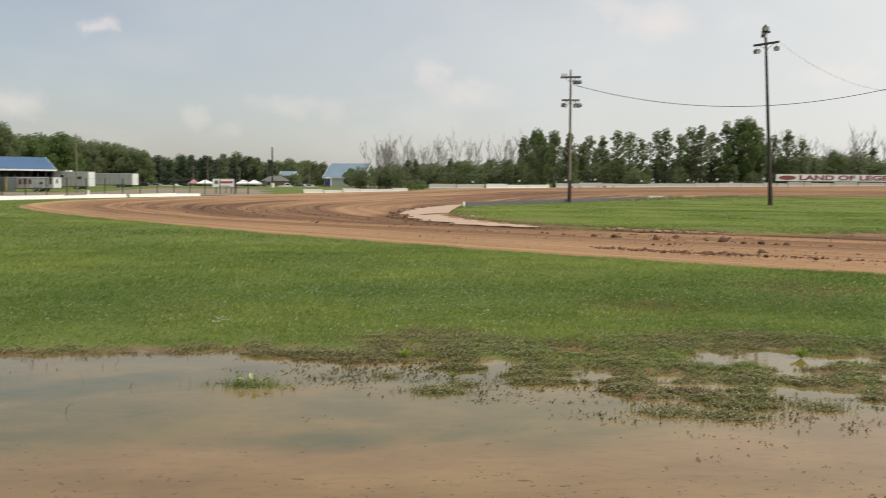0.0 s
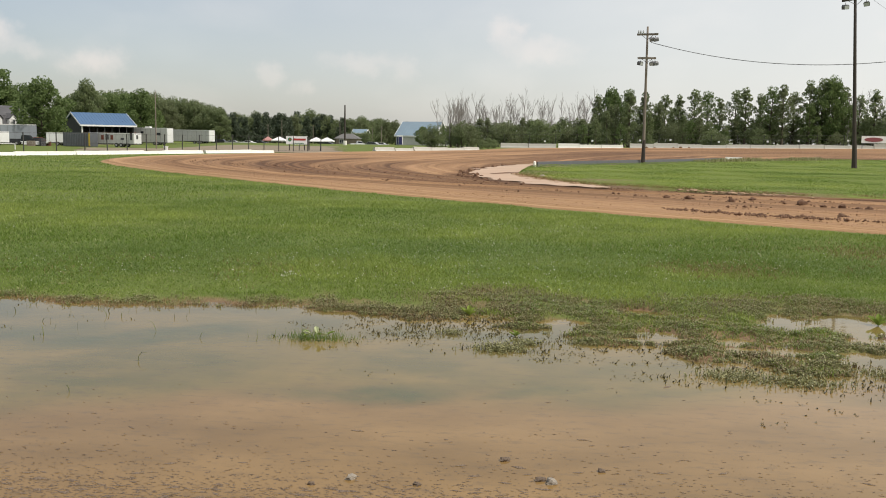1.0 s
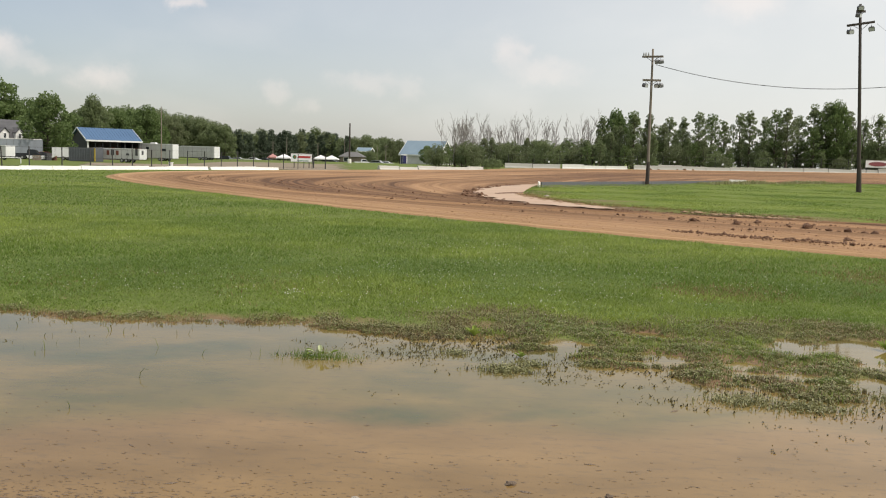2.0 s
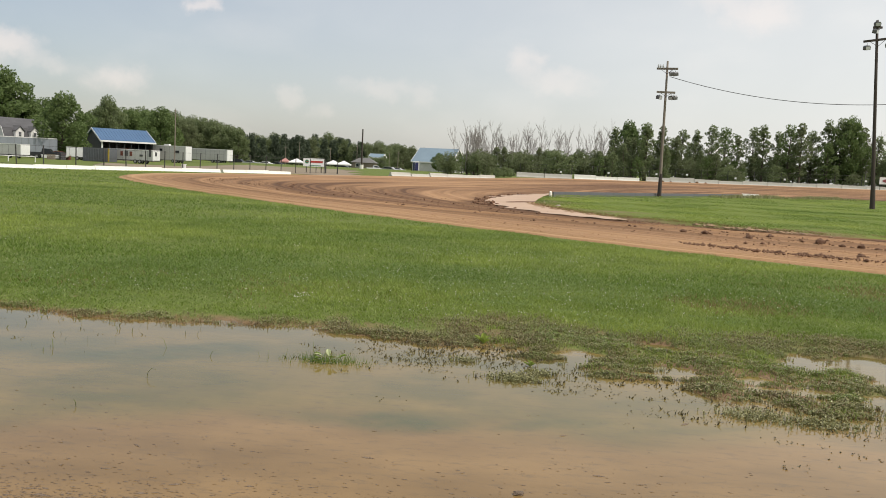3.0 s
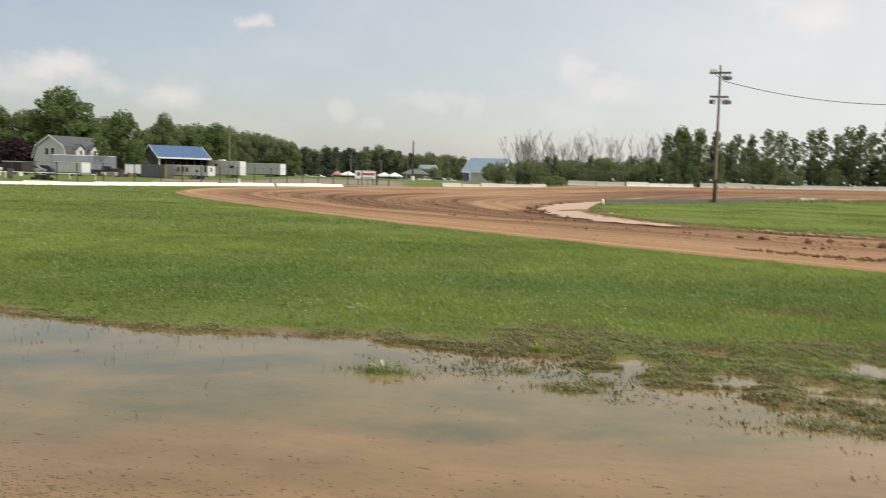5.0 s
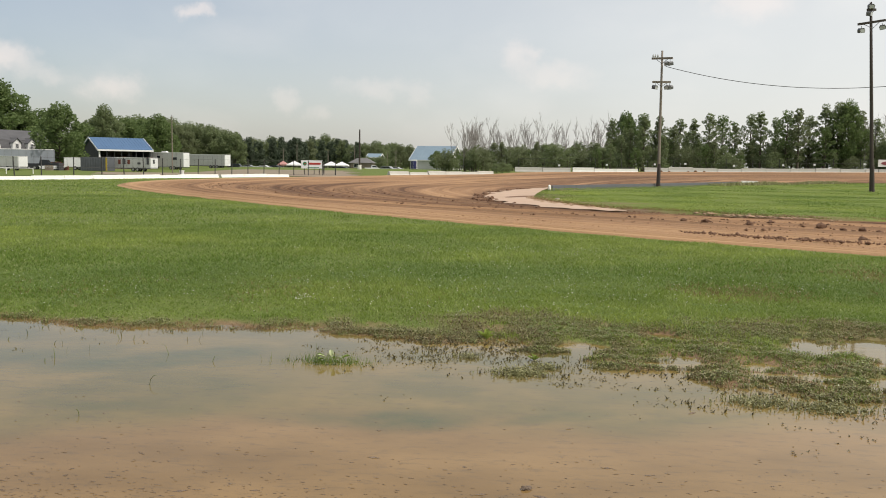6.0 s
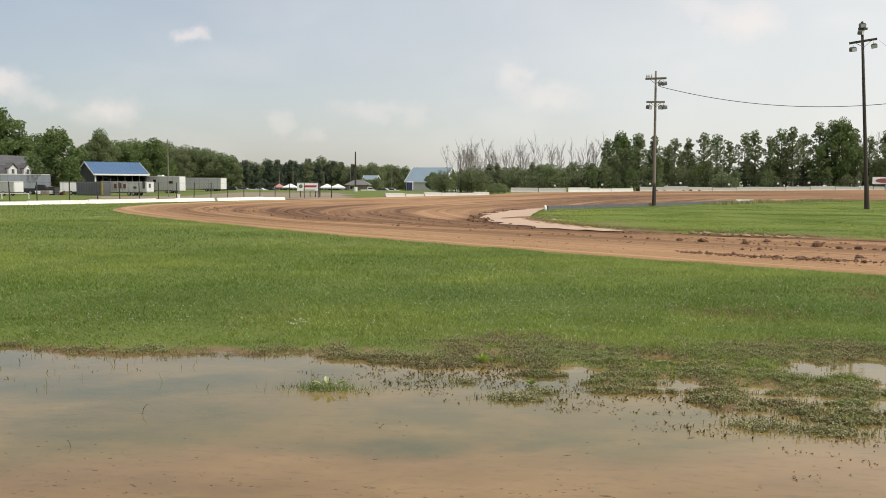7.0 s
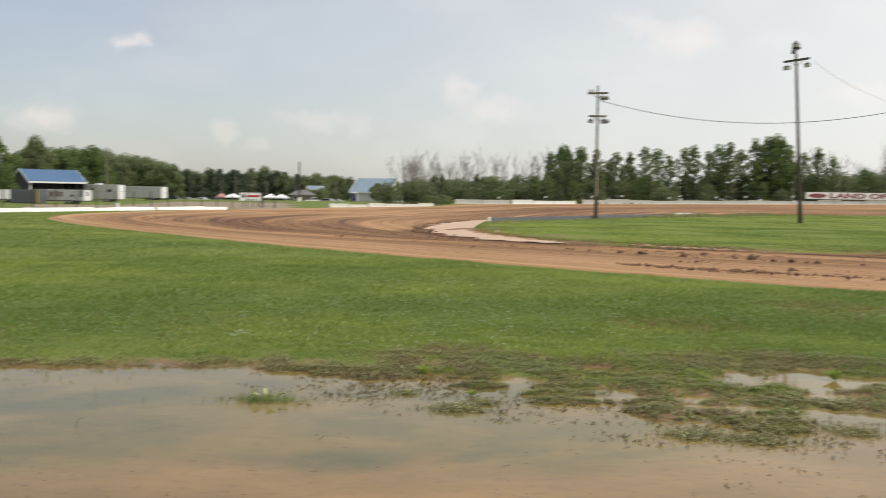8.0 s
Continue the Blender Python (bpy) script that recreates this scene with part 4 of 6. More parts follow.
M_GREYPANEL = weathered("grey_aluminium", (0.56, 0.56, 0.55), (0.46, 0.46, 0.45), 0.45, 0.4, 5, 0.05, 0.2)
M_WHITEPANEL = weathered("white_aluminium", (0.78, 0.79, 0.79), (0.66, 0.67, 0.67), 0.4, 0.4, 5, 0.05)
M_BOX = weathered("dark_grey_container", (0.12, 0.13, 0.145), (0.085, 0.09, 0.10), 0.6, 0.5, 4, 0.2)
M_GLASS = weathered("dark_glass", (0.035, 0.04, 0.045), (0.02, 0.025, 0.03), 0.08, 1, 5, 0.0)
M_TYRE = weathered("tyre_rubber", (0.028, 0.028, 0.028), (0.018, 0.018, 0.018), 0.85, 3, 20, 0.2)
M_RIM = weathered("wheel_metal", (0.45, 0.45, 0.46), (0.35, 0.35, 0.36), 0.35, 3, 20, 0.02, 0.7)
M_RED = weathered("red_paint", (0.42, 0.045, 0.04), (0.33, 0.035, 0.03), 0.5, 2, 10, 0.02)
M_MAROON = weathered("maroon_paint", (0.27, 0.075, 0.085), (0.21, 0.06, 0.07), 0.5, 2, 10, 0.02)
M_GREEN = weathered("green_paint", (0.04, 0.22, 0.10), (0.03, 0.17, 0.08), 0.5, 2, 10, 0.02)
M_YELLOW = weathered("yellow_paint", (0.50, 0.36, 0.05), (0.42, 0.30, 0.04), 0.6, 2, 10, 0.02)
M_NAVY = weathered("navy_plastic", (0.025, 0.03, 0.11), (0.02, 0.022, 0.085), 0.5, 2, 10, 0.02)
M_BLUEGREY = weathered("blue_grey_panel_paint", (0.27, 0.30, 0.33), (0.21, 0.235, 0.26), 0.55, 0.4, 5, 0.05)
M_TARP = weathered("brown_tarpaulin", (0.055, 0.045, 0.04), (0.035, 0.03, 0.027), 0.8, 1, 6, 0.4)
M_CANVAS = weathered("white_canvas", (0.80, 0.80, 0.80), (0.70, 0.70, 0.70), 0.7, 1, 8, 0.1)
M_REDCANVAS = weathered("red_canvas", (0.48, 0.25, 0.23), (0.40, 0.20, 0.18), 0.7, 1, 8, 0.1)
M_RUST = weathered("rusty_red", (0.20, 0.065, 0.045), (0.13, 0.045, 0.032), 0.8, 2, 12, 0.3)


def stand(az_deg, r, turn=0.0, dz=0.0):
    """A pose on the ground at an azimuth and distance from the viewpoint."""
    x, y = polar(az_deg, r)
    return pose(x, y, float(land(x, y)) + dz, 0, 0, turn)


def window(parent, m, w, h, bars=1):
    win = part("window", Shape().box((0, 0, 0), (w + 0.24, 0.10, h + 0.24)), M_TRIM, parent, "white-framed window", m)
    n = 2 if bars else 1
    for i in range(n):
        part("pane", Shape().box((0, 0, 0), (w / n - 0.06, 0.04, h)), M_GLASS, win, "", pose((i - (n - 1) / 2) * w / n, -0.05, 0.12))
    return win


def slope(a, b, thick, y0, y1):
    """A roof slab between two points of a cross-section, drawn out along y."""
    (x0, z0), (x1, z1) = a, b
    return Shape().prism([(x0, z0), (x1, z1), (x1, z1 + thick), (x0, z0 + thick)], y0, y1)


def gable_roof(parent, half, eave, ridge, y0, y1, material, over=0.4, ribs=0):
    k = (ridge - eave) / half
    for sgn in (-1, 1):
        r = part("roof", slope((sgn * (half + over), eave - over * k), (0, ridge), 0.14, y0 - over, y1 + over), material, parent)
        for n in range(ribs):
            y = y0 - over + (y1 - y0 + 2 * over) * (n + 0.5) / ribs
            part("rib", slope((sgn * (half + over), eave - over * k + 0.14), (0, ridge + 0.14), 0.05, y - 0.03, y + 0.03), material, r)
        part("fascia", Shape().prism([(sgn * (half + over), eave - over * k - 0.12), (sgn * (half + over + 0.08), eave - over * k - 0.12), (sgn * (half + over + 0.08), eave - over * k + 0.2), (sgn * (half + over), eave - over * k + 0.2)], y0 - over, y1 + over), M_TRIM, r)
        for y in (y0 - over - 0.06, y1 + over):
            part("barge_board", slope((sgn * (half + over), eave - over * k - 0.12), (0, ridge - 0.12), 0.34, y, y + 0.06), M_TRIM, r)


# white gambrel house
house = thing("gambrel_house", stand(-30.9, 197, -14), "white two-storey gambrel house with a dark shingle roof", "house")
GP = [(-4.2, 0), (4.2, 0), (4.2, 3.1), (3.5, 5.3), (0, 7.25), (-3.5, 5.3), (-4.2, 3.1)]
part("wall", Shape().prism(GP, -5.5, 7.5), M_SIDING, house)
for sgn in (-1, 1):
    part("roof", slope((sgn * 4.45, 2.95), (sgn * 3.55, 5.35), 0.16, -5.8, 7.8), M_SHINGLE, house)
    part("roof", slope((sgn * 3.6, 5.3), (0, 7.35), 0.16, -5.8, 7.8), M_SHINGLE, house)
    part("barge_board", slope((sgn * 4.5, 2.85), (sgn * 3.6, 5.35), 0.3, -5.88, -5.8), M_TRIM, house)
    part("barge_board", slope((sgn * 3.6, 5.25), (0, 7.3), 0.3, -5.88, -5.8), M_TRIM, house)
for dx in (-0.75, 0.75):
    window(house, pose(dx, -5.55, 3.6), 0.9, 1.3)
for dy in (-2.2, 1.6):
    d = part("dormer", Shape().prism([(-1.05, 0), (1.05, 0), (1.05, 1.6), (0, 2.45), (-1.05, 1.6)], 0, 2.2, pose(4.5, dy, 3.3, 0, 0, 90)), M_TRIM, house, "white gabled dormer")
    part("dormer_roof", Shape().prism([(-1.2, 1.5), (0, 2.5), (1.2, 1.5), (1.2, 1.64), (0, 2.66), (-1.2, 1.64)], -0.2, 2.4, pose(4.5, dy, 3.3, 0, 0, 90)), M_SHINGLE, d)
    window(d, pose(4.56, dy, 3.75, 0, 0, 90), 0.6, 0.85)

# small ranch house
ranch = thing("ranch_house", stand(-36.6, 222, 36), "low pale house with a grey shingle roof and front gable", "house")
part("wall", Shape().box((0, 0, 0), (11.5, 7, 2.5)), M_SIDING, ranch)
part("roof_frame", Shape().prism([(-3.5, 2.5), (3.5, 2.5), (0, 4.2)], -5.7, 5.7, pose(0, 0, 0, 0, 0, 90)), M_SIDING, ranch)
for sgn in (-1, 1):
    part("roof", Shape().prism([(sgn * 3.95, 2.28), (0, 4.25), (0, 4.4), (sgn * 3.95, 2.43)], -6.1, 6.1, pose(0, 0, 0, 0, 0, 90)), M_BROWNROOF, ranch)
part("front_gable", Shape().prism([(-2.3, 0), (2.3, 0), (2.3, 2.6), (0, 4.1), (-2.3, 2.6)], -4.6, 0), M_SIDING, ranch, at=pose(3.8, 0, 0))
for sgn in (-1, 1):
    part("gable_roof", slope((3.8 + sgn * 2.7, 2.4), (3.8, 4.2), 0.16, -4.95, 0), M_BROWNROOF, ranch)
    part("barge_board", slope((3.8 + sgn * 2.7, 2.28), (3.8, 4.1), 0.3, -5.02, -4.95), M_TRIM, ranch)
part("door", Shape().box((0, 0, 0), (1.0, 0.08, 2.05)), M_GLASS, ranch, "dark front door", pose(0.6, -3.54, 0))
window(ranch, pose(-1.0, -3.52, 0.9), 1.5, 1.1)
window(ranch, pose(-3.8, -3.52, 0.9), 1.2, 1.1)
shed = thing("low_shed", stand(-34.05, 232, 34), "low grey-roofed shed behind the parked cars", "shed")
part("wall", Shape().box((0, 0, 0), (5, 4, 2.0)), M_TAN, shed)
part("roof", Shape().prism([(-2.4, 2.0), (0, 3.1), (2.4, 2.0), (2.4, 2.15), (0, 3.25), (-2.4, 2.15)], -2.8, 2.8, pose(0, 0, 0, 0, 0, 90)), M_BROWNROOF, shed)

# blue-roofed pavilion: local y runs along the ridge, the near side is +x
pav = thing("pavilion", pose(-0.45, 0.45, 0) @ stand(-24.98, 206, -45), "open-sided pavilion with a bright blue metal roof", "pavilion")
PH, PE, PR, PL = 5.1, 4.1, 6.5, 5.4
gable_roof(pav, PH, PE, PR, -PL, PL, M_BLUEROOF, 0.5, 18)
part("rear_wall", Shape().box((-PH + 0.1, 0, 0), (0.16, 2 * PL, PE)), M_TAN, pav)
for y in (-PL, PL):
    part("gable_wall", Shape().prism([(-PH, 0), (PH - 0.4, 0), (PH - 0.4, PE), (0, PR - 0.2), (-PH, PE)], y - 0.08, y + 0.08), M_DARKWALL, pav, "dark boarded gable wall")
part("counter_wall", Shape().box((PH - 0.3, 0, 0), (0.15, 2 * PL - 0.6, 2.45)), M_TAN, pav, "tan boarded half wall")
# all posts but the white one are darkened, eave shade in their colour
for n in range(8):
    part("post", Shape().box((PH, -PL + 2 * PL * n / 7, 0), (0.26, 0.26, PE) if n == 0 else (0.14, 0.14, PE)), M_TRIM if n == 0 else M_DARKWALL, pav, "white corner post" if n == 0 else "")
for n in range(6):
    part("stored_crate", Shape().box((PH - 1.2, -PL + 1.5 + n * 1.9, 0), (0.9, 1.2, 2.1 + 0.25 * (n % 3))), M_RUST, pav, "rusty red stored crate")


def wheel(parent, x, y, r=0.36, w=0.24):
    t = part("tyre", Shape().tube([(0, -w / 2, 0), (0, -w / 2 + 0.03, 0), (0, w / 2 - 0.03, 0), (0, w / 2, 0)], [r * 0.86, r, r, r * 0.86], 16), M_TYRE, parent, "", pose(x, y, r))
    part("rim", Shape().tube([(0, -w / 2 - 0.015, 0), (0, w / 2 + 0.015, 0)], r * 0.55, 10), M_RIM, t)


def box_trailer(name, m, length, height, material, label, end=None, windows=(), axles=2, group=""):
    """An enclosed trailer; its long side looks along -y, its rear door is at +x."""
    root = thing(name, m, label, "trailer", group)
    part("body", Shape().box((0, 0, 0.55), (length, 2.4, height - 0.55), None, 0.08), material, root)
    part("rear_door", Shape().box((length / 2 + 0.02, 0, 0.6), (0.06, 2.3, height - 0.68)), end or M_WHITEPANEL, root, "bright white rear door")
    for y in (-1.19, 1.19):
        part("top_rail", Shape().box((0, y, height - 0.08), (length, 0.08, 0.12)), M_TRIM, root)
        part("skirt_rail", Shape().box((0, y, 0.48), (length, 0.08, 0.12)), M_DARKSTEEL, root)
    part("drawbar", Shape().tube([(-length / 2, 0, 0.5), (-length / 2 - 1.2, 0, 0.45)], 0.07, 6), M_DARKSTEEL, root)
    part("jack_stand", Shape().tube([(-length / 2 - 0.9, 0, 0.5), (-length / 2 - 0.9, 0, 0)], 0.05, 6), M_DARKSTEEL, root)
    for n in range(axles):
        for y in (-1.15, 1.15):
            wheel(root, length * 0.12 + n * 0.85, y)
    for wx, wz, ww, wh in windows:
        part("window", Shape().box((wx, -1.215, wz), (ww, 0.05, wh)), M_GLASS, root, "dark tinted window")
    for n in range(int(length / 1.2)):
        part("panel_seam", Shape().box((-length / 2 + 0.6 + n * 1.2, -1.205, 0.62), (0.035, 0.02, height - 0.8)), M_STEEL, root)
    return root


haul = box_trailer("toy_hauler", stand(-22.0, 206, -11), 8.2, 3.65, M_GREYPANEL, "tall grey toy-hauler trailer with small windows", None, ((-2.0, 2.45, 0.7, 0.5), (1.9, 2.1, 1.2, 0.55)), 2)
part("roof_unit", Shape().prism([(-0.7, 0), (0.7, 0), (0.5, 0.32), (-0.5, 0.32)], -0.4, 0.4), M_TRIM, haul, "white roof air conditioner", pose(-1.2, 0, 3.65))
box_trailer("cargo_trailer", stand(-19.7, 214, -13), 9.8, 3.1, M_GREYPANEL, "long grey enclosed cargo trailer with a white door", None, (), 3)
box_trailer("box_trailer", stand(-30.85, 166, -6), 5.2, 2.35, M_GREYPANEL, "small pale enclosed trailer with a white door", None, (), 1)
box_trailer("semi_trailer", stand(-30.2, 186, 26), 11.4, 3.7, M_BLUEGREY, "long blue-grey semi trailer parked before the house", M_BLUEGREY, (), 2)

# the two storage boxes in front of the pavilion
box = thing("shipping_container", stand(-26.1, 168, -8), "dark grey corrugated shipping container on grass", "container")
part("body", Shape().box((0, 0, 0.05), (5.2, 2.4, 2.35), None, 0.05), M_BOX, box)
for n in range(16):
    part("corrugation", Shape().box((-2.4 + n * 0.32, -1.22, 0.2), (0.14, 0.05, 2.05)), M_BOX, box)
part("yellow_edge", Shape().box((2.5, -1.23, 0.1), (0.28, 0.06, 2.25)), M_YELLOW, box, "yellow painted corner post")
stall = box_trailer("display_trailer", stand(-24.2, 168, -8), 8.8, 2.4, M_GREYPANEL, "pale trailer with picture panels beside the container", M_WHITEPANEL, (), 2)
for n in range(4):
    part("locker_slat", Shape().box((-3.6, -1.22, 0.65 + 0.42 * n), (1.3, 0.05, 0.2)), M_TRIM, stall, "white slat on the side")
for wx, ww, wh, mt in ((-1.6, 0.5, 0.8, M_RUST), (-0.7, 0.6, 0.9, M_DARKWALL), (0.2, 0.5, 0.8, M_RUST), (2.2, 0.6, 0.35, M_DARKWALL), (3.9, 0.45, 1.2, M_DARKWALL)):
    part("picture_panel", Shape().box((wx, -1.225, 1.25), (ww, 0.05, wh)), mt, stall, "faded picture panel")
part("emblem", Shape().box((4.45, -0.2, 1.4), (0.05, 0.6, 0.7)), M_DARKWALL, stall, "dark emblem on the white door")
box_trailer("utility_box", stand(-27.35, 178, 10), 3.2, 2.3, M_WHITEPANEL, "small white box trailer by the trees", M_WHITEPANEL, (), 1)
covered = box_trailer("covered_trailer", stand(-33.75, 170, -20), 5.0, 2.2, M_TARP, "dark brown tarpaulin-covered trailer behind the fence", M_TARP, (), 1)
boat = thing("small_boat", stand(-28.55, 172, 20), "small white boat lying on a low stand", "boat")
part("hull", Shape().prism([(-2.2, 0.75), (-1.7, 0.2), (1.5, 0.2), (2.6, 0.85)], -0.75, 0.75), M_WHITEPANEL, boat)
part("trestle", Shape().box((0, 0, 0), (2.4, 1.0, 0.22)), M_DARKSTEEL, boat)


for a, r, w, h, mt, lb in ((-28.75, 170, 1.5, 0.9, M_TAN, "stack of tan boards beside the boat"), (-28.15, 171, 1.1, 1.3, M_DARKWALL, "dark crate standing behind the fence"), (-27.85, 173, 0.9, 0.8, M_RUST, "rusty drum-sized crate behind the fence"), (-31.95, 172, 1.6, 1.0, M_DARKWALL, "dark crate standing behind the fence")):
    crate = thing("crate", stand(a, r, a * 40), lb, "crate", "stacked crates")
    for n in range(4):
        part("board", Shape().box((0, 0, h * n / 4), (w, w * 0.8, h / 4 - 0.03)), mt, crate)


def car(m, paint, label, kind="suv"):
    """A parked car: length along x, low detail with cabin, glass, lamps and wheels."""
    root = thing("parked_" + kind, m, label, "car", "parked cars")
    L = 2.35
    if kind == "pickup":
        side = [(-L - 0.3, 0.45), (L + 0.2, 0.45), (L + 0.25, 0.95), (1.15, 1.12), (-L - 0.3, 1.12)]
        cabin = [(-0.75, 1.1), (1.2, 1.1), (0.6, 1.78), (-0.55, 1.82)]
    else:
        side = [(-L, 0.42), (L, 0.42), (L + 0.02, 0.85), (1.25, 1.05), (-L, 1.08)]
        cabin = [(-L + 0.05, 1.05), (1.25, 1.03), (0.55, 1.62), (-1.75, 1.66)] if kind == "suv" else [(-1.7, 1.0), (1.2, 1.0), (0.5, 1.42), (-0.9, 1.44)]
    part("body", Shape().prism(side, -0.88, 0.88), paint, root)
    part("cabin", Shape().prism(cabin, -0.76, 0.76), paint, root)
    cx = sum(p for p, _ in cabin) / 4
    cz = sum(q for _, q in cabin) / 4
    glass = [(cx + (p - cx) * 0.86, cz + (q - cz) * 0.68) for p, q in cabin]
    part("side_glass", Shape().prism(glass, -0.78, 0.78), M_GLASS, root, "dark side windows")
    for y in (-0.62, 0.62):
        part("headlight", Shape().box((L + 0.02, y, 0.68), (0.1, 0.34, 0.16)), M_LENS, root, "clear headlight")
        part("tail_light", Shape().box((-L - 0.02, y, 0.75), (0.1, 0.2, 0.24)), M_RED, root, "red tail light")
    for x in (-1.45, 1.45):
        for y in (-0.8, 0.8):
            wheel(root, x, y, 0.36, 0.24)
    return root


M_CARWHITE = weathered("white_car_paint", (0.72, 0.73, 0.74), (0.66, 0.67, 0.68), 0.25, 1, 6, 0.0)
M_CARSILVER = weathered("silver_car_paint", (0.42, 0.43, 0.45), (0.36, 0.37, 0.39), 0.28, 1, 6, 0.0, 0.4)
M_CARDARK = weathered("dark_car_paint", (0.030, 0.032, 0.038), (0.022, 0.024, 0.028), 0.25, 1, 6, 0.0)
car(stand(-35.3, 196, 30), M_CARWHITE, "white pickup truck parked by the pale house", "pickup")
car(stand(-36.35, 190, 25), M_CARDARK, "black car parked on the grass", "sedan")
car(stand(-34.3, 200, 40), M_CARDARK, "dark car parked behind the fence", "suv")
car(stand(-32.9, 182, 20), M_CARSILVER, "silver car parked beside the gambrel house", "suv")
car(stand(-32.35, 184, 20), M_CARDARK, "black car parked beside the gambrel house", "suv")
car(stand(-29.0, 180, 15), M_CARDARK, "dark pickup parked between the trailer and the trees", "pickup")
car(stand(-28.3, 182, 30), M_RUST, "faded red car parked under the trees", "sedan")
for a, r, paint, kind, label in ((-17.3, 262, M_CARSILVER, "sedan", "silver car in the far car park"), (-16.35, 258, M_CARWHITE, "sedan", "white car in the far car park"), (-18.0, 270, M_CARDARK, "suv", "dark car in the far car park"),
                                 (-15.7, 275, M_CARDARK, "sedan", "dark car in the far car park"), (-9.55, 262, M_CARWHITE, "pickup", "white truck near the far houses"), (-8.6, 255, M_CARSILVER, "suv", "silver car near the far houses"),
                                 (-8.1, 258, M_CARWHITE, "sedan", "white car near the far houses"), (-11.6, 285, M_CARDARK, "suv", "dark car near the far tents")):
    car(stand(a, r, rng.uniform(-20, 20)), paint, label, kind)

# far houses and barns
barn = thing("blue_roofed_barn", stand(-5.55, 262, 70), "grey barn with a faded blue metal roof", "barn")
part("wall", Shape().prism([(-5, 0), (5, 0), (5, 3.7), (0, 7.4), (-5, 3.7)], -6, 6), M_GREYPANEL, barn)
gable_roof(barn, 5, 3.7, 7.5, -6, 6, M_PALEBLUE, 0.4, 14)
far_house = thing("far_house", stand(-10.25, 292, 0), "low far house with a grey hipped roof", "house")
part("wall", Shape().box((0, 0, 0), (7.4, 6, 2.5)), M_TAN, far_house)
part("roof", Shape().add([(-4.1, -3.4, 2.4), (4.1, -3.4, 2.4), (4.1, 3.4, 2.4), (-4.1, 3.4, 2.4), (-1.6, 0, 4.0), (1.6, 0, 4.0)], [(0, 1, 5, 4), (2, 3, 4, 5), (1, 2, 5), (3, 0, 4), (3, 2, 1, 0)]), M_BROWNROOF, far_house)
window(far_house, pose(-1.5, -3.0, 0.9), 1.4, 1.1)
teal = thing("far_barn", stand(-9.45, 318, 80), "distant barn with a pale blue roof among trees", "barn")
part("wall", Shape().prism([(-2, 0), (2, 0), (2, 4.4), (0, 5.5), (-2, 4.4)], -2.4, 2.4), M_DARKWALL, teal)
gable_roof(teal, 2, 4.4, 5.6, -2.4, 2.4, M_PALEBLUE, 0.3)


def canopy_tent(m, size, canvas, label):
    root = thing("canopy_tent", m, label, "tent", "canopy tents")
    s, e, p = size / 2, 1.75, 2.75
    part("canopy", Shape().add([(-s, -s, e), (s, -s, e), (s, s, e), (-s, s, e), (-s, -s, e - 0.3), (s, -s, e - 0.3), (s, s, e - 0.3), (-s, s, e - 0.3), (0, 0, p)],
                               [(0, 1, 8), (1, 2, 8), (2, 3, 8), (3, 0, 8), (4, 5, 1, 0), (5, 6, 2, 1), (6, 7, 3, 2), (7, 4, 0, 3)]), canvas, root)
    for x in (-s + 0.06, s - 0.06):
        for y in (-s + 0.06, s - 0.06):
            part("leg", Shape().tube([(x, y, 0), (x, y, e)], 0.035, 6), M_STEEL, root)


for a, c, lb in ((-14.5, M_CANVAS, "white peaked canopy tent"), (-12.22, M_CANVAS, "white peaked canopy tent"), (-11.55, M_CANVAS, "white peaked canopy tent"), (-15.2, M_REDCANVAS, "faded red peaked canopy tent")):
    canopy_tent(stand(a, 258, 5), 2.6 if c is M_REDCANVAS else 3.9, c, lb)

loo = thing("portable_toilet", stand(-6.98, 213, 30), "navy and white portable toilet cabin on grass", "portable toilet")
part("cabin", Shape().box((0, 0, 0.1), (1.15, 1.15, 1.95), None, 0.2), M_WHITEPANEL, loo)
part("door", Shape().box((-0.1, -0.59, 0.15), (0.85, 0.05, 1.8)), M_NAVY, loo, "navy plastic door")
part("side_panel", Shape().box((-0.585, 0, 0.15), (0.05, 1.0, 1.8)), M_NAVY, loo, "navy side panel")
part("roof", Shape().prism([(-0.62, 0), (0.62, 0), (0.4, 0.22), (-0.4, 0.22)], -0.62, 0.62, pose(0, 0, 2.05)), M_WHITEPANEL, loo)
part("skid_base", Shape().box((0, 0, 0), (1.25, 1.25, 0.1)), M_DARKSTEEL, loo)

# ---- signs ----
board = thing("billboard", stand(-13.42, 105, 13), "white billboard with a red logo bar and green strip on posts", "billboard")
part("panel", Shape().box((0, 0, 0.72), (2.45, 0.06, 0.94)), M_WHITEPANEL, board)
part("logo_bar", Shape().prism([(-0.50, -0.10), (0.98, -0.09), (1.02, 0.13), (-0.40, 0.13)], -0.05, -0.035, pose(0, 0, 1.26)), M_RED, board, "red logo bar")
part("logo_disc", Shape().tube([(-0.80, -0.035, 1.27), (-0.80, -0.05, 1.27)], 0.22, 16), M_GREEN, board, "green logo disc")
part("logo_wedge", Shape().prism([(-0.86, -0.05), (-0.6, 0.0), (-0.86, 0.12)], -0.06, -0.05, pose(0, 0, 1.25)), M_RED, board, "red logo wedge")
part("strip", Shape().box((0.15, -0.04, 0.82), (1.3, 0.02, 0.07)), M_GREEN, board, "green lettering bar")
for x in (-0.85, 0.85):
    part("post", Shape().box((x, 0.06, 0), (0.1, 0.1, 1.6)), M_POLE_DARK, board)

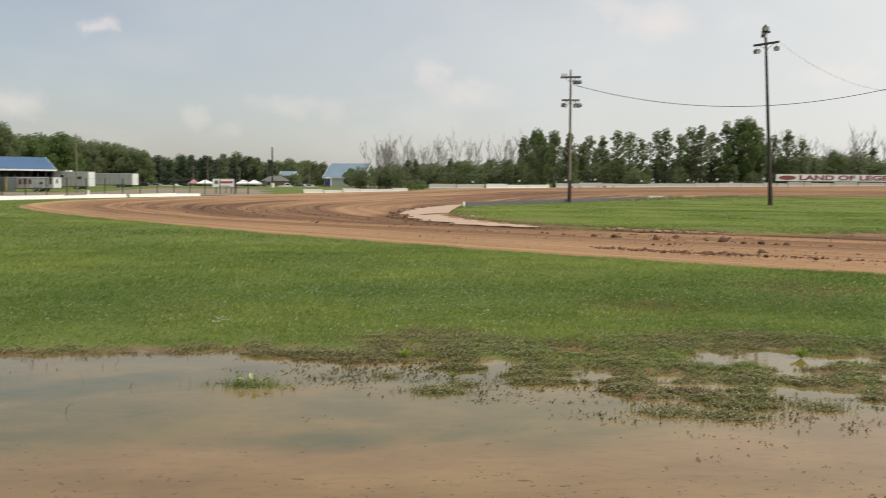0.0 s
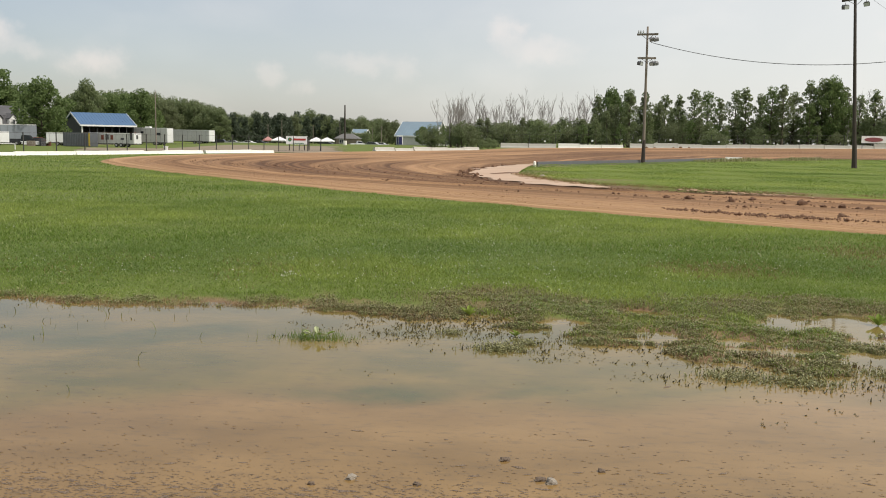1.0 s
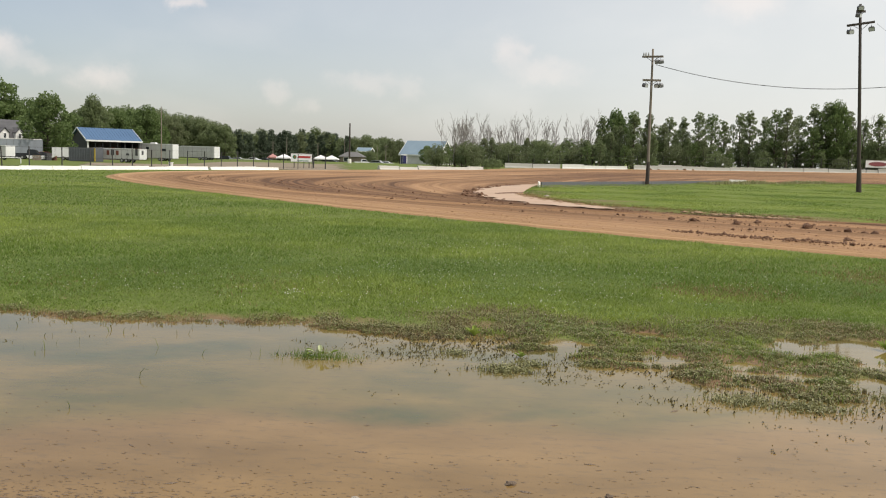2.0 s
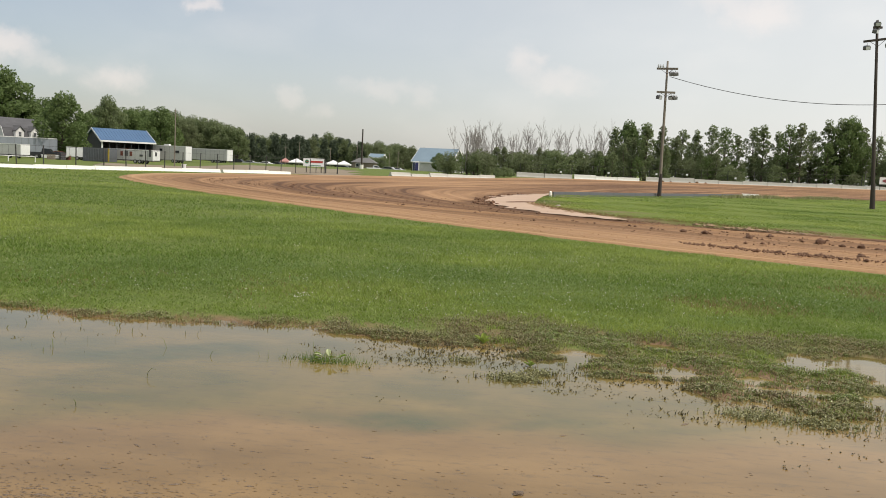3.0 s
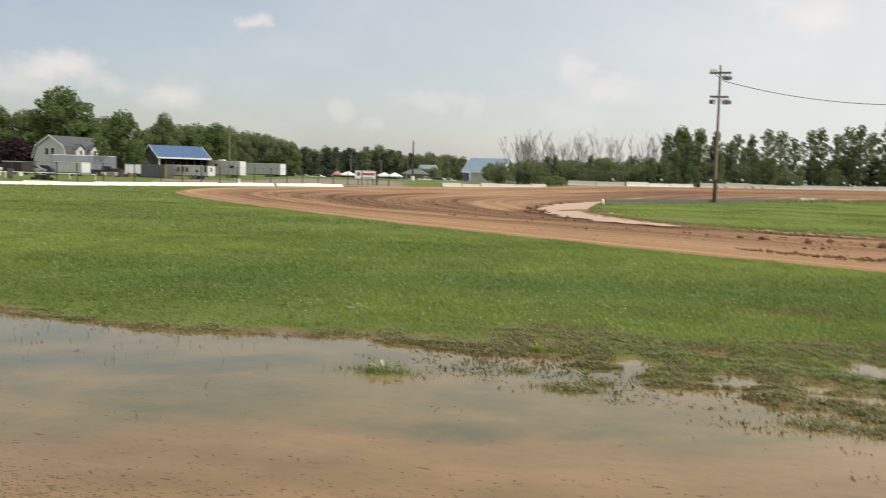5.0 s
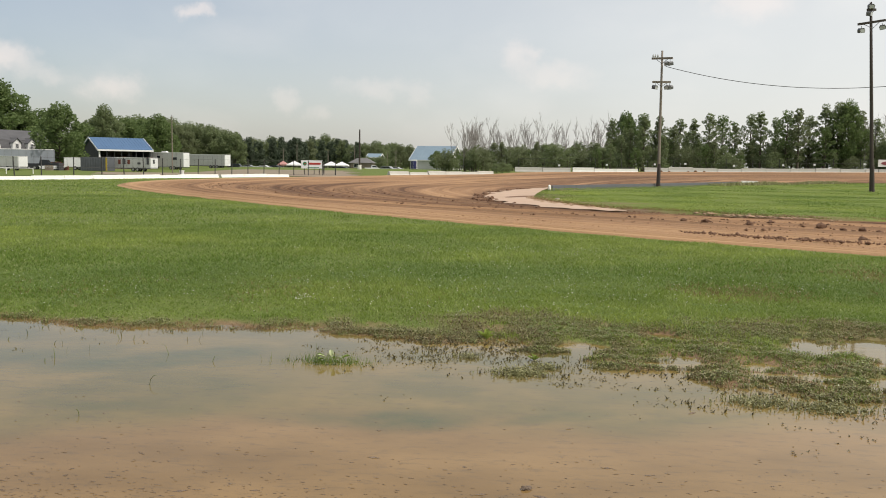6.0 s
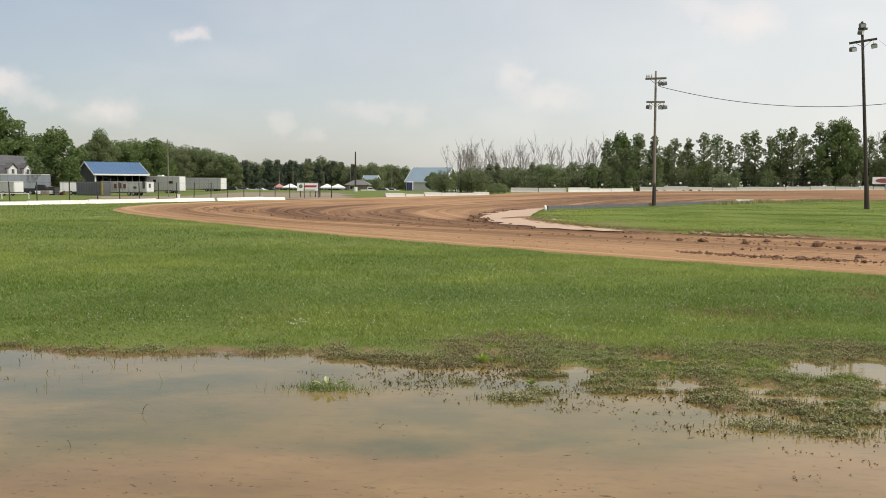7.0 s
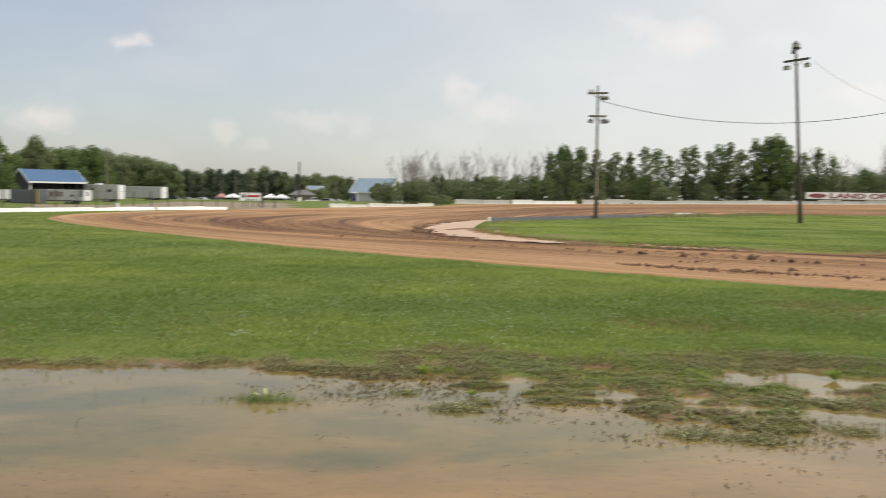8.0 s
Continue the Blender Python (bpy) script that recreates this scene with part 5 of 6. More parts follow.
banner = thing("wall_banner", pose(0, 0, 0), "long white banner with dark red letters on the back straight fence", "banner")
x0, x1, by = 57.6, 86.0, 153.2
bz = float(land(66, by)) + 0.9
part("sheet", Shape().box(((x0 + x1) / 2, by, bz), (x1 - x0, 0.05, 1.15)), M_CANVAS, banner)
for n in range(7):
    part("post", Shape().tube([(x0 + 0.2 + (x1 - x0 - 0.4) * n / 6, by + 0.1, bz - 1.0), (x0 + 0.2 + (x1 - x0 - 0.4) * n / 6, by + 0.1, bz + 1.2)], 0.05, 6), M_DARKSTEEL, banner)
part("emblem", Shape().prism([(1.5 * math.cos(a), 0.36 * math.sin(a)) for a in (2 * math.pi * k / 20 for k in range(20))], -0.06, -0.03, pose(x0 + 1.95, by, bz + 0.57)), M_MAROON, banner, "dark red oval emblem")


def lettering(text, parent, m, size, material, name="lettering"):
    cu = bpy.data.curves.new(name, "FONT")
    cu.body, cu.size, cu.extrude, cu.align_x, cu.align_y, cu.offset = text, size, 0.01, "LEFT", "CENTER", 0.035
    ob = new(name, cu)
    me = bpy.data.meshes.new_from_object(ob.evaluated_get(bpy.context.evaluated_depsgraph_get()))
    bpy.data.objects.remove(ob)
    me.materials.clear()
    me.materials.append(material)
    return part(name, me, None, parent, "dark red block letters", m)


lettering("LAND OF LEGENDS", banner, pose(x0 + 3.9, by - 0.045, bz + 0.55, 90, 0, 0) @ Matrix.Diagonal((2.1, 1, 1, 1)), 1.08, M_MAROON)

# ---- fences ----
def chain_fence(points, spacing, height, label, group, rails=(1.0, 0.5), seed=2, wire=0.008):
    line, total = spline(points, 300)
    s = np.r_[0, np.cumsum(np.hypot(*np.diff(line, axis=0).T))]
    r2 = random.Random(seed)
    root = thing("wire_fence", pose(0, 0, 0), label, "fence", group)
    tops = []
    for n in range(int(total / spacing) + 1):
        x, y = (float(np.interp(n * spacing, s, line[:, c])) for c in (0, 1))
        z = float(land(x, y))
        lx, ly = r2.uniform(-0.07, 0.07), r2.uniform(-0.05, 0.05)
        part("post", Shape().tube([(x, y, z - 0.2), (x + lx, y + ly, z + height)], 0.045, 6), M_DARKSTEEL, root)
        tops.append((x + lx, y + ly, z + height))
    for h in rails:
        part("wire", Shape().tube([(x, y, z - height * (1 - h)) for x, y, z in tops], wire, 4), M_DARKSTEEL, root)


chain_fence([(-62, 65), (-53.5, 68.5), (-44, 68), (-37.5, 66.5), (-34, 69), (-31.5, 76), (-29, 83), (-25, 92), (-21, 100)], 2.35, 1.62,
            "tall dark wire fence with leaning steel posts", "trackside fences", (0.97, 0.5, 0.08))
chain_fence([(-21.2, 100), (-24.5, 103.5), (-22, 106)], 2.2, 1.4, "dark wire fence corner near the billboard", "trackside fences", (0.97, 0.5))
chain_fence([(-1, 156), (30, 157), (70, 157), (150, 156)], 4.4, 2.3, "dark wire safety fence behind the back straight", "trackside fences", (0.98, 0.66, 0.33), 3, 0.014)
rail = thing("white_rail_fence", pose(0, 0, 0), "low white rail fence on the grass", "fence")
ends = [polar(a, r) for a, r in ((-39, 98), (-36.5, 99), (-34.4, 101), (-32.6, 103), (-31, 105), (-29.6, 107))]
for (xa, ya), (xb, yb) in zip(ends[:-1], ends[1:]):
    za, zb = float(land(xa, ya)) + 0.62, float(land(xb, yb)) + 0.62
    part("rail", Shape().tube([(xa, ya, za), (xb, yb, zb)], 0.035, 6), M_TRIM, rail)
for xa, ya in ends:
    part("post", Shape().box((xa, ya, float(land(xa, ya))), (0.07, 0.07, 0.66)), M_TRIM, rail)

# ---- small things beyond the fence ----
for a, r in ((-37.5, 112), (-36.15, 114), (-34.75, 116), (-33.6, 118)):
    b = thing("marker_board", stand(a, r, 30), "small white square marker board on a stake", "marker board", "marker boards")
    part("plate", Shape().box((0, 0, 0.35), (0.42, 0.03, 0.42)), M_TRIM, b)
    part("stake", Shape().box((0, 0.03, 0), (0.05, 0.04, 0.7)), M_POLE, b)
can = thing("litter_bin", stand(-34.15, 92), "grey steel drum litter bin on grass", "bin")
part("drum", Shape().tube([(0, 0, 0), (0, 0, 0.05), (0, 0, 0.4), (0, 0, 0.78), (0, 0, 0.82)], [0.27, 0.29, 0.28, 0.29, 0.27], 14), M_STEEL, can)
part("lid", Shape().tube([(0, 0, 0.82), (0, 0, 0.9)], [0.31, 0.2], 14), M_DARKSTEEL, can)
for n, (dx, dy, dz) in enumerate(((0, 0, 0), (0.75, 0.1, 0), (1.5, 0, 0), (0.4, 0.05, 0.22), (1.1, 0.05, 0.22))):
    x, y = polar(-32.9, 88)
    ring = [Vector((0.24 * math.cos(a), 0.24 * math.sin(a), 0.11)) for a in (2 * math.pi * k / 12 for k in range(13))]
    ty2 = tagged(part("old_tyre", Shape().tube(ring, 0.11, 6), M_TYRE), "old black tyre lying in a small pile", "tyre", "tyre pile")
    ty2.matrix_basis = pose(x + dx, y + dy, float(land(x, y)) + dz)
for k in range(9):
    mx = 6 + k * 7.1 + (k % 3)
    b = thing("fence_plate", pose(mx, 156.7, float(land(mx, 156.7))), "small white plate on a stake by the back fence", "plate", "plates on the back fence")
    part("plate", Shape().box((0, -0.1, 0.95 + 0.1 * (k % 4)), (0.34, 0.03, 0.3)), M_TRIM, b)
    part("stake", Shape().box((0, -0.06, 0), (0.05, 0.04, 1.2)), M_DARKSTEEL, b)
bucket = thing("white_bucket", stand(-21.3, 104), "white plastic bucket by the fence", "bucket")
part("pail", Shape().tube([(0, 0, 0), (0, 0, 0.5)], [0.2, 0.26], 12), M_TRIM, bucket)
part("rim", Shape().tube([(0, 0, 0.47), (0, 0, 0.52)], 0.28, 12), M_TRIM, bucket)


def utility_pole(a, r, h, wood, label, arm=True, thick=0.13):
    root = thing("utility_pole", stand(a, r, rng.uniform(-30, 30)), label, "utility pole", "utility poles")
    part("pole", Shape().tube([(0, 0, 0), (0, 0, h * 0.5), (0, 0, h)], [thick, thick * 0.85, thick * 0.65], 8), wood, root)
    if arm:
        part("crossarm", Shape().box((0, -0.1, h - 0.7), (1.8, 0.1, 0.12)), wood, root)
    return root


utility_pole(-21.85, 150, 9.2, M_POLE, "slim grey wooden pole beside the trailer", False, 0.10)
tall = utility_pole(-10.44, 190, 8.3, M_POLE_DARK, "dark wooden pole with a white painted foot", False, 0.2)
part("painted_foot", Shape().tube([(0, 0, 0), (0, 0, 0.9)], 0.42, 10), M_WALLWHITE, tall, "white painted foot")
for a, r, h in ((-15.2, 285, 6.6), (-14.35, 330, 8.8), (-12.42, 300, 6.6), (-10.75, 300, 8), (-8.7, 300, 6), (-8.15, 290, 6.6), (-12.9, 340, 8)):
    utility_pole(a, r, h, M_POLE, "distant grey utility pole before the woods", a in (-15.2, -8.15))

# ---- clay clods on the track ----
def clod_shape(seed):
    bm = bmesh.new()
    bmesh.ops.create_icosphere(bm, subdivisions=2, radius=1)
    for v in bm.verts:
        v.co *= 1 + 0.55 * noise.noise(v.co * 1.6 + Vector((seed * 7.1, 0, 0))) + 0.34 * noise.noise(v.co * 3.4 + Vector((0, seed * 3.3, 0)))
        v.co.z = max(v.co.z * 0.72, -0.3)
    me2 = bpy.data.meshes.new("clay_clod")
    bm.to_mesh(me2)
    bm.free()
    me2.materials.append(M_CLOD)
    return me2


CLODS = [clod_shape(k) for k in range(6)]
rc = random.Random(5)
BIG = [(2.8, 24.7, .10), (3.5, 24.9, .11), (3.73, 24.5, .10), (4.22, 24.2, .15), (4.8, 24.2, .18), (5.72, 23.3, .18), (6.35, 23.8, .17), (7.3, 22.8, .27), (7.5, 21.8, .14), (7.86, 21.6, .20), (8.0, 21.0, .18), (8.25, 21.0, .16), (6.8, 18.7, .16),
       (-1.3, 37.1, .30), (-1.1, 36.4, .22), (-1.5, 38.4, .25), (-3.4, 30.5, .16), (-4.2, 31.1, .15), (-4.4, 31.3, .12)]
for n in range(75):
    t = rc.uniform(0, 1) ** 0.8
    x = np.interp(t, (0, 0.45, 0.75, 1), (13, 2.5, -2.2, -12)) + rc.uniform(-0.6, 0.6)
    y = np.interp(x, (-12, -2.2, 2.5, 14), (42, 30.5, 25.2, 18.2)) + rc.uniform(-1.1, 1.6)
    BIG.append((x, y, rc.uniform(0.035, 0.10)))
for n in range(90):
    px, py = strip_out[rc.randint(8, 70)]
    BIG.append((float(px) - abs(rc.gauss(0.2, 0.25)), float(py) + rc.gauss(-0.2, 0.5), rc.uniform(0.06, 0.22)))
for n in range(20):
    x = rc.choice((rc.gauss(5.7, 0.35), rc.gauss(7.5, 0.25), rc.uniform(5, 11)))
    BIG.append((x, np.interp(x, (4.4, 5.2, 6.8, 8.7, 16), (19.5, 18.8, 18.3, 17.0, 13.2)) + rc.gauss(0.05, 0.14), rc.uniform(0.03, 0.085)))
# dark lumps before the back barrier, built from the clod shape
BIG += [(22.6, 151.6, 0.42), (23.9, 151.7, 0.34), (27.0, 151.9, 0.36), (28.2, 151.9, 0.5), (29.6, 152.0, 0.4)]
for n, (x, y, r) in enumerate(BIG):
    c = tagged(part("clay_clod", CLODS[n % 6], None), "dark wet clod of clay lying on the track", "clod", "clods on the track")
    r *= 0.47
    c.matrix_basis = pose(x, y, float(land(x, y)) + 0.09 + r * 0.1, 0, 0, rc.uniform(0, 360)) @ Matrix.Diagonal((r * rc.uniform(0.85, 1.3), r, r * rc.uniform(1.0, 1.4), 1))


stone = CLODS[2].copy()
stone.materials.clear()
stone.materials.append(M_STONE)
tagged(part("stone", stone, None), "pale stone lying in the infield grass", "stone", "stones").matrix_basis = pose(1.39, 37.13, 0.16, 0, 0, 30) @ Matrix.Diagonal((0.12, 0.09, 0.09, 1))
tagged(part("mud_bar", CLODS[4], None), "low brown mud bar rising out of the pale puddle", "mud bar").matrix_basis = pose(-0.03, 40.58, 0.13, 0, 0, 60) @ Matrix.Diagonal((1.6, 0.35, 0.035, 1))

# crumbs of clay thrown along the lanes, thickest in the furrow near the infield
rk = np.random.default_rng(41)
n1, n2, n3 = 2600, 1700, 1500
kx = np.r_[rk.uniform(-24, 18, n1), rk.uniform(3.5, 16, n2), rk.uniform(-3, 16, n3)]
mid = np.interp(kx, (-24, -12, -2, 3, 8, 18), (58, 46, 34.5, 27.5, 23.3, 17.5))
ky = np.r_[mid[:n1] + rk.normal(0, 2.6, n1), np.interp(kx[n1:n1 + n2], (3.5, 4.4, 5.2, 6.8, 8.7, 16), (20.1, 19.5, 18.8, 18.3, 17.0, 13.2)) + rk.normal(0, 0.2, n2), mid[n1 + n2:] + 1.6 + rk.normal(0, 0.5, n3)]
near_edge = np.interp(kx, outer[:170][::-1, 0], outer[:170][::-1, 1])
keep = ky > near_edge + 0.6
kx, ky = kx[keep], ky[keep]
n = len(kx)
kr = rk.uniform(0.008, 0.03, n) * np.where(rk.uniform(0, 1, n) < 0.12, 2.2, 1.1)
octa = np.array([[1, 0, 0], [0, 1, 0], [-1, 0, 0], [0, -1, 0], [0, 0, 0.8], [0, 0, -0.5]])
kv = (np.stack([kx, ky, land(kx, ky) + 0.09], -1)[:, None, :] + octa[None] * kr[:, None, None] * rk.uniform(0.5, 1.4, (n, 6, 1))).reshape(-1, 3)
otri = np.array([[0, 1, 4], [1, 2, 4], [2, 3, 4], [3, 0, 4], [1, 0, 5], [2, 1, 5], [3, 2, 5], [0, 3, 5]])
tagged(new("clay_crumbs", quick_mesh("clay_crumbs", kv, (np.arange(n)[:, None, None] * 6 + otri[None]).reshape(-1, 3), 3, M_CLOD)), "small dark clay crumbs strewn along the track lanes", "crumbs", kind="stuff")

# loose grit over the near straight
gn = 9000
hx = rk.uniform(-14, 20, gn)
hy = np.interp(hx, outer[:170][::-1, 0], outer[:170][::-1, 1]) + 0.4 + 9.5 * rk.uniform(0, 1, gn) ** 1.3
hr = 0.006 + 0.017 * rk.uniform(0, 1, gn) ** 2.5
hv = (np.stack([hx, hy, land(hx, hy) + 0.088], -1)[:, None, :] + octa[None] * hr[:, None, None] * rk.uniform(0.5, 1.5, (gn, 6, 1))).reshape(-1, 3)
tagged(new("clay_grit", quick_mesh("clay_grit", hv, (np.arange(gn)[:, None, None] * 6 + otri[None]).reshape(-1, 3), 3, M_GRIT)), "loose tan clay grit over the near straight", "grit", kind="stuff")
# pale broken lumps along the infield's clay lip
ln2 = rim[(rim[:, 0] < 22) & (rim[:, 1] < 40)]
pick = rk.integers(0, len(ln2), 620)
pick = np.where(fbm(pick * 0.6, pick * 0.0, 0.9, 0.4) > 0.1, pick, (pick + 14) % len(ln2))
qx = ln2[pick, 0] + rk.normal(0, 0.22, 620)
qy = ln2[pick, 1] + rk.normal(0.1, 0.26, 620)
qr = 0.02 + 0.12 * rk.uniform(0, 1, 620) ** 2
flat = np.array([1.6, 1.0, 0.5])
qv = (np.stack([qx, qy, land(qx, qy) + 0.12], -1)[:, None, :] + octa[None] * flat * qr[:, None, None] * rk.uniform(0.5, 1.4, (620, 6, 1))).reshape(-1, 3)
tagged(new("clay_lip_lumps", quick_mesh("clay_lip_lumps", qv, (np.arange(620)[:, None, None] * 6 + otri[None]).reshape(-1, 3), 3, M_LIP)), "dry pale clay lumps along the infield's broken edge", "clay lumps", kind="stuff")

# bare gravelled paddock behind the fence
pa, pr = np.meshgrid(np.radians(np.linspace(-26, -10.9, 50)), np.linspace(91, 156, 30))
pa = pa + 0.012 * fbm(pr, pa * 60, 0.3, 0.2)
lx3, ly3 = pr * np.sin(pa), pr * np.cos(pa)
i, k = np.meshgrid(np.arange(29), np.arange(49), indexing="ij")
lq = np.stack([i * 50 + k, i * 50 + k + 1, (i + 1) * 50 + k + 1, (i + 1) * 50 + k], -1).reshape(-1, 4)[:, ::-1]
me = quick_mesh("paddock", np.stack([lx3, ly3, land(lx3, ly3) + 0.03], -1).reshape(-1, 3), lq, 4, M_PADDOCK)
tagged(new("paddock", me), "bare brown gravelled paddock behind the fence", "paddock", kind="structure")

# ---- grass ----
def blades(name, x, y, height, width, lean, material, label, seed, droop=0.5, category="grass", floor=-9.0):
    """Many bent blades as one sheet of stuff: two stacked faces each."""
    rg = np.random.default_rng(seed)
    n = len(x)
    z = np.maximum(land(x, y), floor)
    a = rg.uniform(0, 2 * np.pi, n)
    side = np.stack([np.cos(a), np.sin(a), np.zeros(n)], -1) * (width * rg.uniform(0.6, 1.3, n))[:, None]
    b = rg.uniform(0, 2 * np.pi, n)
    h = height * rg.uniform(0.55, 1.25, n)
    tip = np.stack([np.cos(b), np.sin(b), np.zeros(n)], -1) * (h * lean * rg.uniform(0.3, 1.4, n))[:, None]
    p = np.stack([x, y, z - 0.01], -1)
    up = np.array([0, 0, 1.0])
    mid = p + tip * 0.3 + up * (h * 0.6)[:, None]
    end = p + tip + up * (h * (1 - 0.25 * droop))[:, None]
    v = np.stack([p - side, p + side, mid + side * 0.75, mid - side * 0.75, end], 1).reshape(-1, 3)
    k = np.arange(n)[:, None] * 5
    tri = np.concatenate([k + np.array([[0, 1, 2]]), k + np.array([[0, 2, 3]]), k + np.array([[3, 2, 4]])], 1).reshape(-1, 3)
    return tagged(new(name, quick_mesh(name, v, tri, 3, material)), label, category, kind="stuff")


rg = np.random.default_rng(3)


def scatter(n, r0, r1, a0=-42.0, a1=27.0):
    """Even over a sector of the field."""
    r = np.sqrt(rg.uniform(r0 ** 2, r1 ** 2, n))
    a = np.radians(rg.uniform(a0, a1, n))
    return r * np.sin(a), r * np.cos(a)




def on_field(x, y):
    """Outside the track's near edge, and above the water."""
    near = outer[:int(np.argmin(outer[:, 0])) + 1]
    o = np.argsort(near[:, 0])
    edge_y = np.interp(x, near[o, 0], near[o, 1])
    ok = (y < edge_y - 0.12 + 0.25 * fbm(x, y, 2.3, 0.6)) | (x < near[:, 0].min())
    return ok & (y > 5)


for name, n, r0, r1, h, w in (("near_grass", 230000, 7.0, 13.0, 0.050, 0.0036), ("lawn_grass", 210000, 13.0, 22.0, 0.055, 0.0052), ("field_grass", 140000, 22.0, 42.0, 0.062, 0.0085), ("far_grass", 80000, 42.0, 78.0, 0.07, 0.018)):
    x, y = scatter(n, r0, r1)
    z = land(x, y)
    ok = on_field(x, y) & ((y > 14) | (z > 0.006 + 0.012 * fbm(x, y, 3.3, 1.0))) & ((y > 14) | (rg.uniform(0, 1, len(x)) < np.clip((z + 0.004) / 0.03, 0.1, 1)))
    ok &= (y > 11) | (rg.uniform(0, 1, len(x)) > marsh_at(x, y) * np.clip(0.72 - 0.6 * fbm(x, y, 1.5, 0.5), 0.25, 0.92))
    h2 = h * (1 + 0.25 * fbm(x[ok], y[ok], 1.3, 0.4)) * np.where(y[ok] > 14, 1, np.clip(0.55 + (z[ok] - 0.01) * 14, 0.5, 1.0))
    blades(name, x[ok], y[ok], h2, w, 1.0, M_BLADE, "short mown green grass growing densely over the field", n)
tip = int(np.argmin(rim[:, 0]))
rim_near, rim_far = rim[:tip + 1], rim[tip:]
o = np.argsort(rim_near[:, 0])
for n, r0, r1, wide2, seed in ((120000, 23, 50, 0.011, 77), (110000, 48, 104, 0.021, 76)):
    x, y = scatter(n, r0, r1, -2, 32)
    inside = (y > np.interp(x, rim_near[o, 0], rim_near[o, 1], left=999) + 0.25) & (y < np.interp(x, rim_far[:, 0], rim_far[:, 1], left=0) - 0.3)
    x, y = x[inside], y[inside]
    ob = blades("infield_grass", x, y, 0.036 * (1 + 0.3 * fbm(x, y, 0.7, 0.2)), wide2, 1.5, M_BLADE, "short green grass on the infield lawn", seed)
    ob.location.z = 0.155
# straw and thin grass along the infield's worn near edge
lip = rim[(rim[:, 0] < 15) & (rim[:, 1] < 38)]
pick = rg.integers(0, len(lip), 5200)
x, y = lip[pick, 0] + rg.normal(0, 0.2, 5200), lip[pick, 1] + 0.25 + np.abs(rg.normal(0, 0.75, 5200))
ob = blades("infield_dry_grass", x, y, 0.05 * np.ones(5200), 0.009, 0.9, M_DEADGRASS, "straw-coloured dry grass along the infield's worn edge", 80)
ob.location.z = 0.15
# rank weeds on the far side of the infield
x = rg.uniform(15, 32, 2600)
y = np.interp(x, (15, 32), (73, 93)) + rg.normal(0, 1.6, 2600)
ob = blades("rank_weeds", x, y, 0.26 * np.ones(2600) * (1 + 0.5 * fbm(x, y, 1.1, 0.3)), 0.03, 0.6, M_MARSH, "tall uncut weeds along the infield edge", 78, category="weeds")
ob.location.z = 0.12

# straw-coloured dry patch towards the track
sx4 = np.r_[rg.normal(5.6, 1.1, 5000), rg.normal(2.6, 0.5, 1500), rg.normal(-4.0, 1.6, 1500)]
sy4 = np.r_[rg.normal(12.6, 1.0, 5000), rg.normal(11.0, 0.4, 1500), rg.normal(10.4, 0.5, 1500)]
ok = on_field(sx4, sy4) & (fbm(sx4, sy4, 1.9, 0.4) > -0.2)
blades("dry_grass", sx4[ok], sy4[ok], 0.06 * np.ones(ok.sum()), 0.004, 0.8, M_DEADGRASS, "thin straw-coloured dry grass among the green", 79)

# white clover flowers in the lawn
fx, fy = scatter(2600, 8.2, 16)
fx, fy = np.r_[fx, -2.38 + rg.normal(0, 0.07, 26)], np.r_[fy, 9.59 + rg.normal(0, 0.10, 26)]
fz = land(fx, fy)
ok = on_field(fx, fy) & (fz > 0.03) & ((fbm(fx, fy, 0.8, 2.2) > 0.05) | (np.arange(len(fx)) >= 2600))
fx, fy, fz = fx[ok], fy[ok], fz[ok]
n = len(fx)
rad = rg.uniform(0.004, 0.008, n)
hh = fz + rg.uniform(0.05, 0.085, n)
octa = np.array([[1, 0, 0], [0, 1, 0], [-1, 0, 0], [0, -1, 0], [0, 0, 0.8], [0, 0, -0.8]])
v = (np.stack([fx, fy, hh], -1)[:, None, :] + octa[None] * rad[:, None, None]).reshape(-1, 3)
tri = np.array([[0, 1, 4], [1, 2, 4], [2, 3, 4], [3, 0, 4], [1, 0, 5], [2, 1, 5], [3, 2, 5], [0, 3, 5]])
tagged(new("clover_flowers", quick_mesh("clover_flowers", v, (np.arange(n)[:, None, None] * 6 + tri[None]).reshape(-1, 3), 3, M_FLOWER)), "tiny white clover flowers dotted through the grass", "flowers", kind="stuff")

# ---- drowned plants at the water's edge ----
def leaflets(name, x, y, z0, height, size, material, label, seed, category="weeds"):
    """Low marsh plants: a small stalk and four spread leaflets each."""
    rg2 = np.random.default_rng(seed)
    n = len(x)
    c = np.stack([x, y, z0 + height * rg2.uniform(0.4, 1.2, n)], -1)
    out, faces = [], []
    for k in range(4):
        a = rg2.uniform(0, 2 * np.pi, n)
        d = np.stack([np.cos(a), np.sin(a), rg2.uniform(0.0, 1.0, n)], -1) * (size * rg2.uniform(0.6, 1.3, n))[:, None]
        sd = np.stack([-np.sin(a), np.cos(a), np.zeros(n)], -1) * (size * 0.38)
        out.append(np.stack([c, c + d * 0.55 + sd, c + d, c + d * 0.55 - sd], 1))
    st = np.stack([x, y, z0 - 0.02], -1)
    w = np.array([0.0035, 0, 0])
    if size > 0.0116:
        out.append(np.stack([st - w, st + w, c + w * 0.6, c - w * 0.6], 1))
    v = np.concatenate(out, 1).reshape(-1, 3)
    return tagged(new(name, quick_mesh(name, v, np.arange(len(v)).reshape(-1, 4), 4, material)), label, category, kind="stuff")


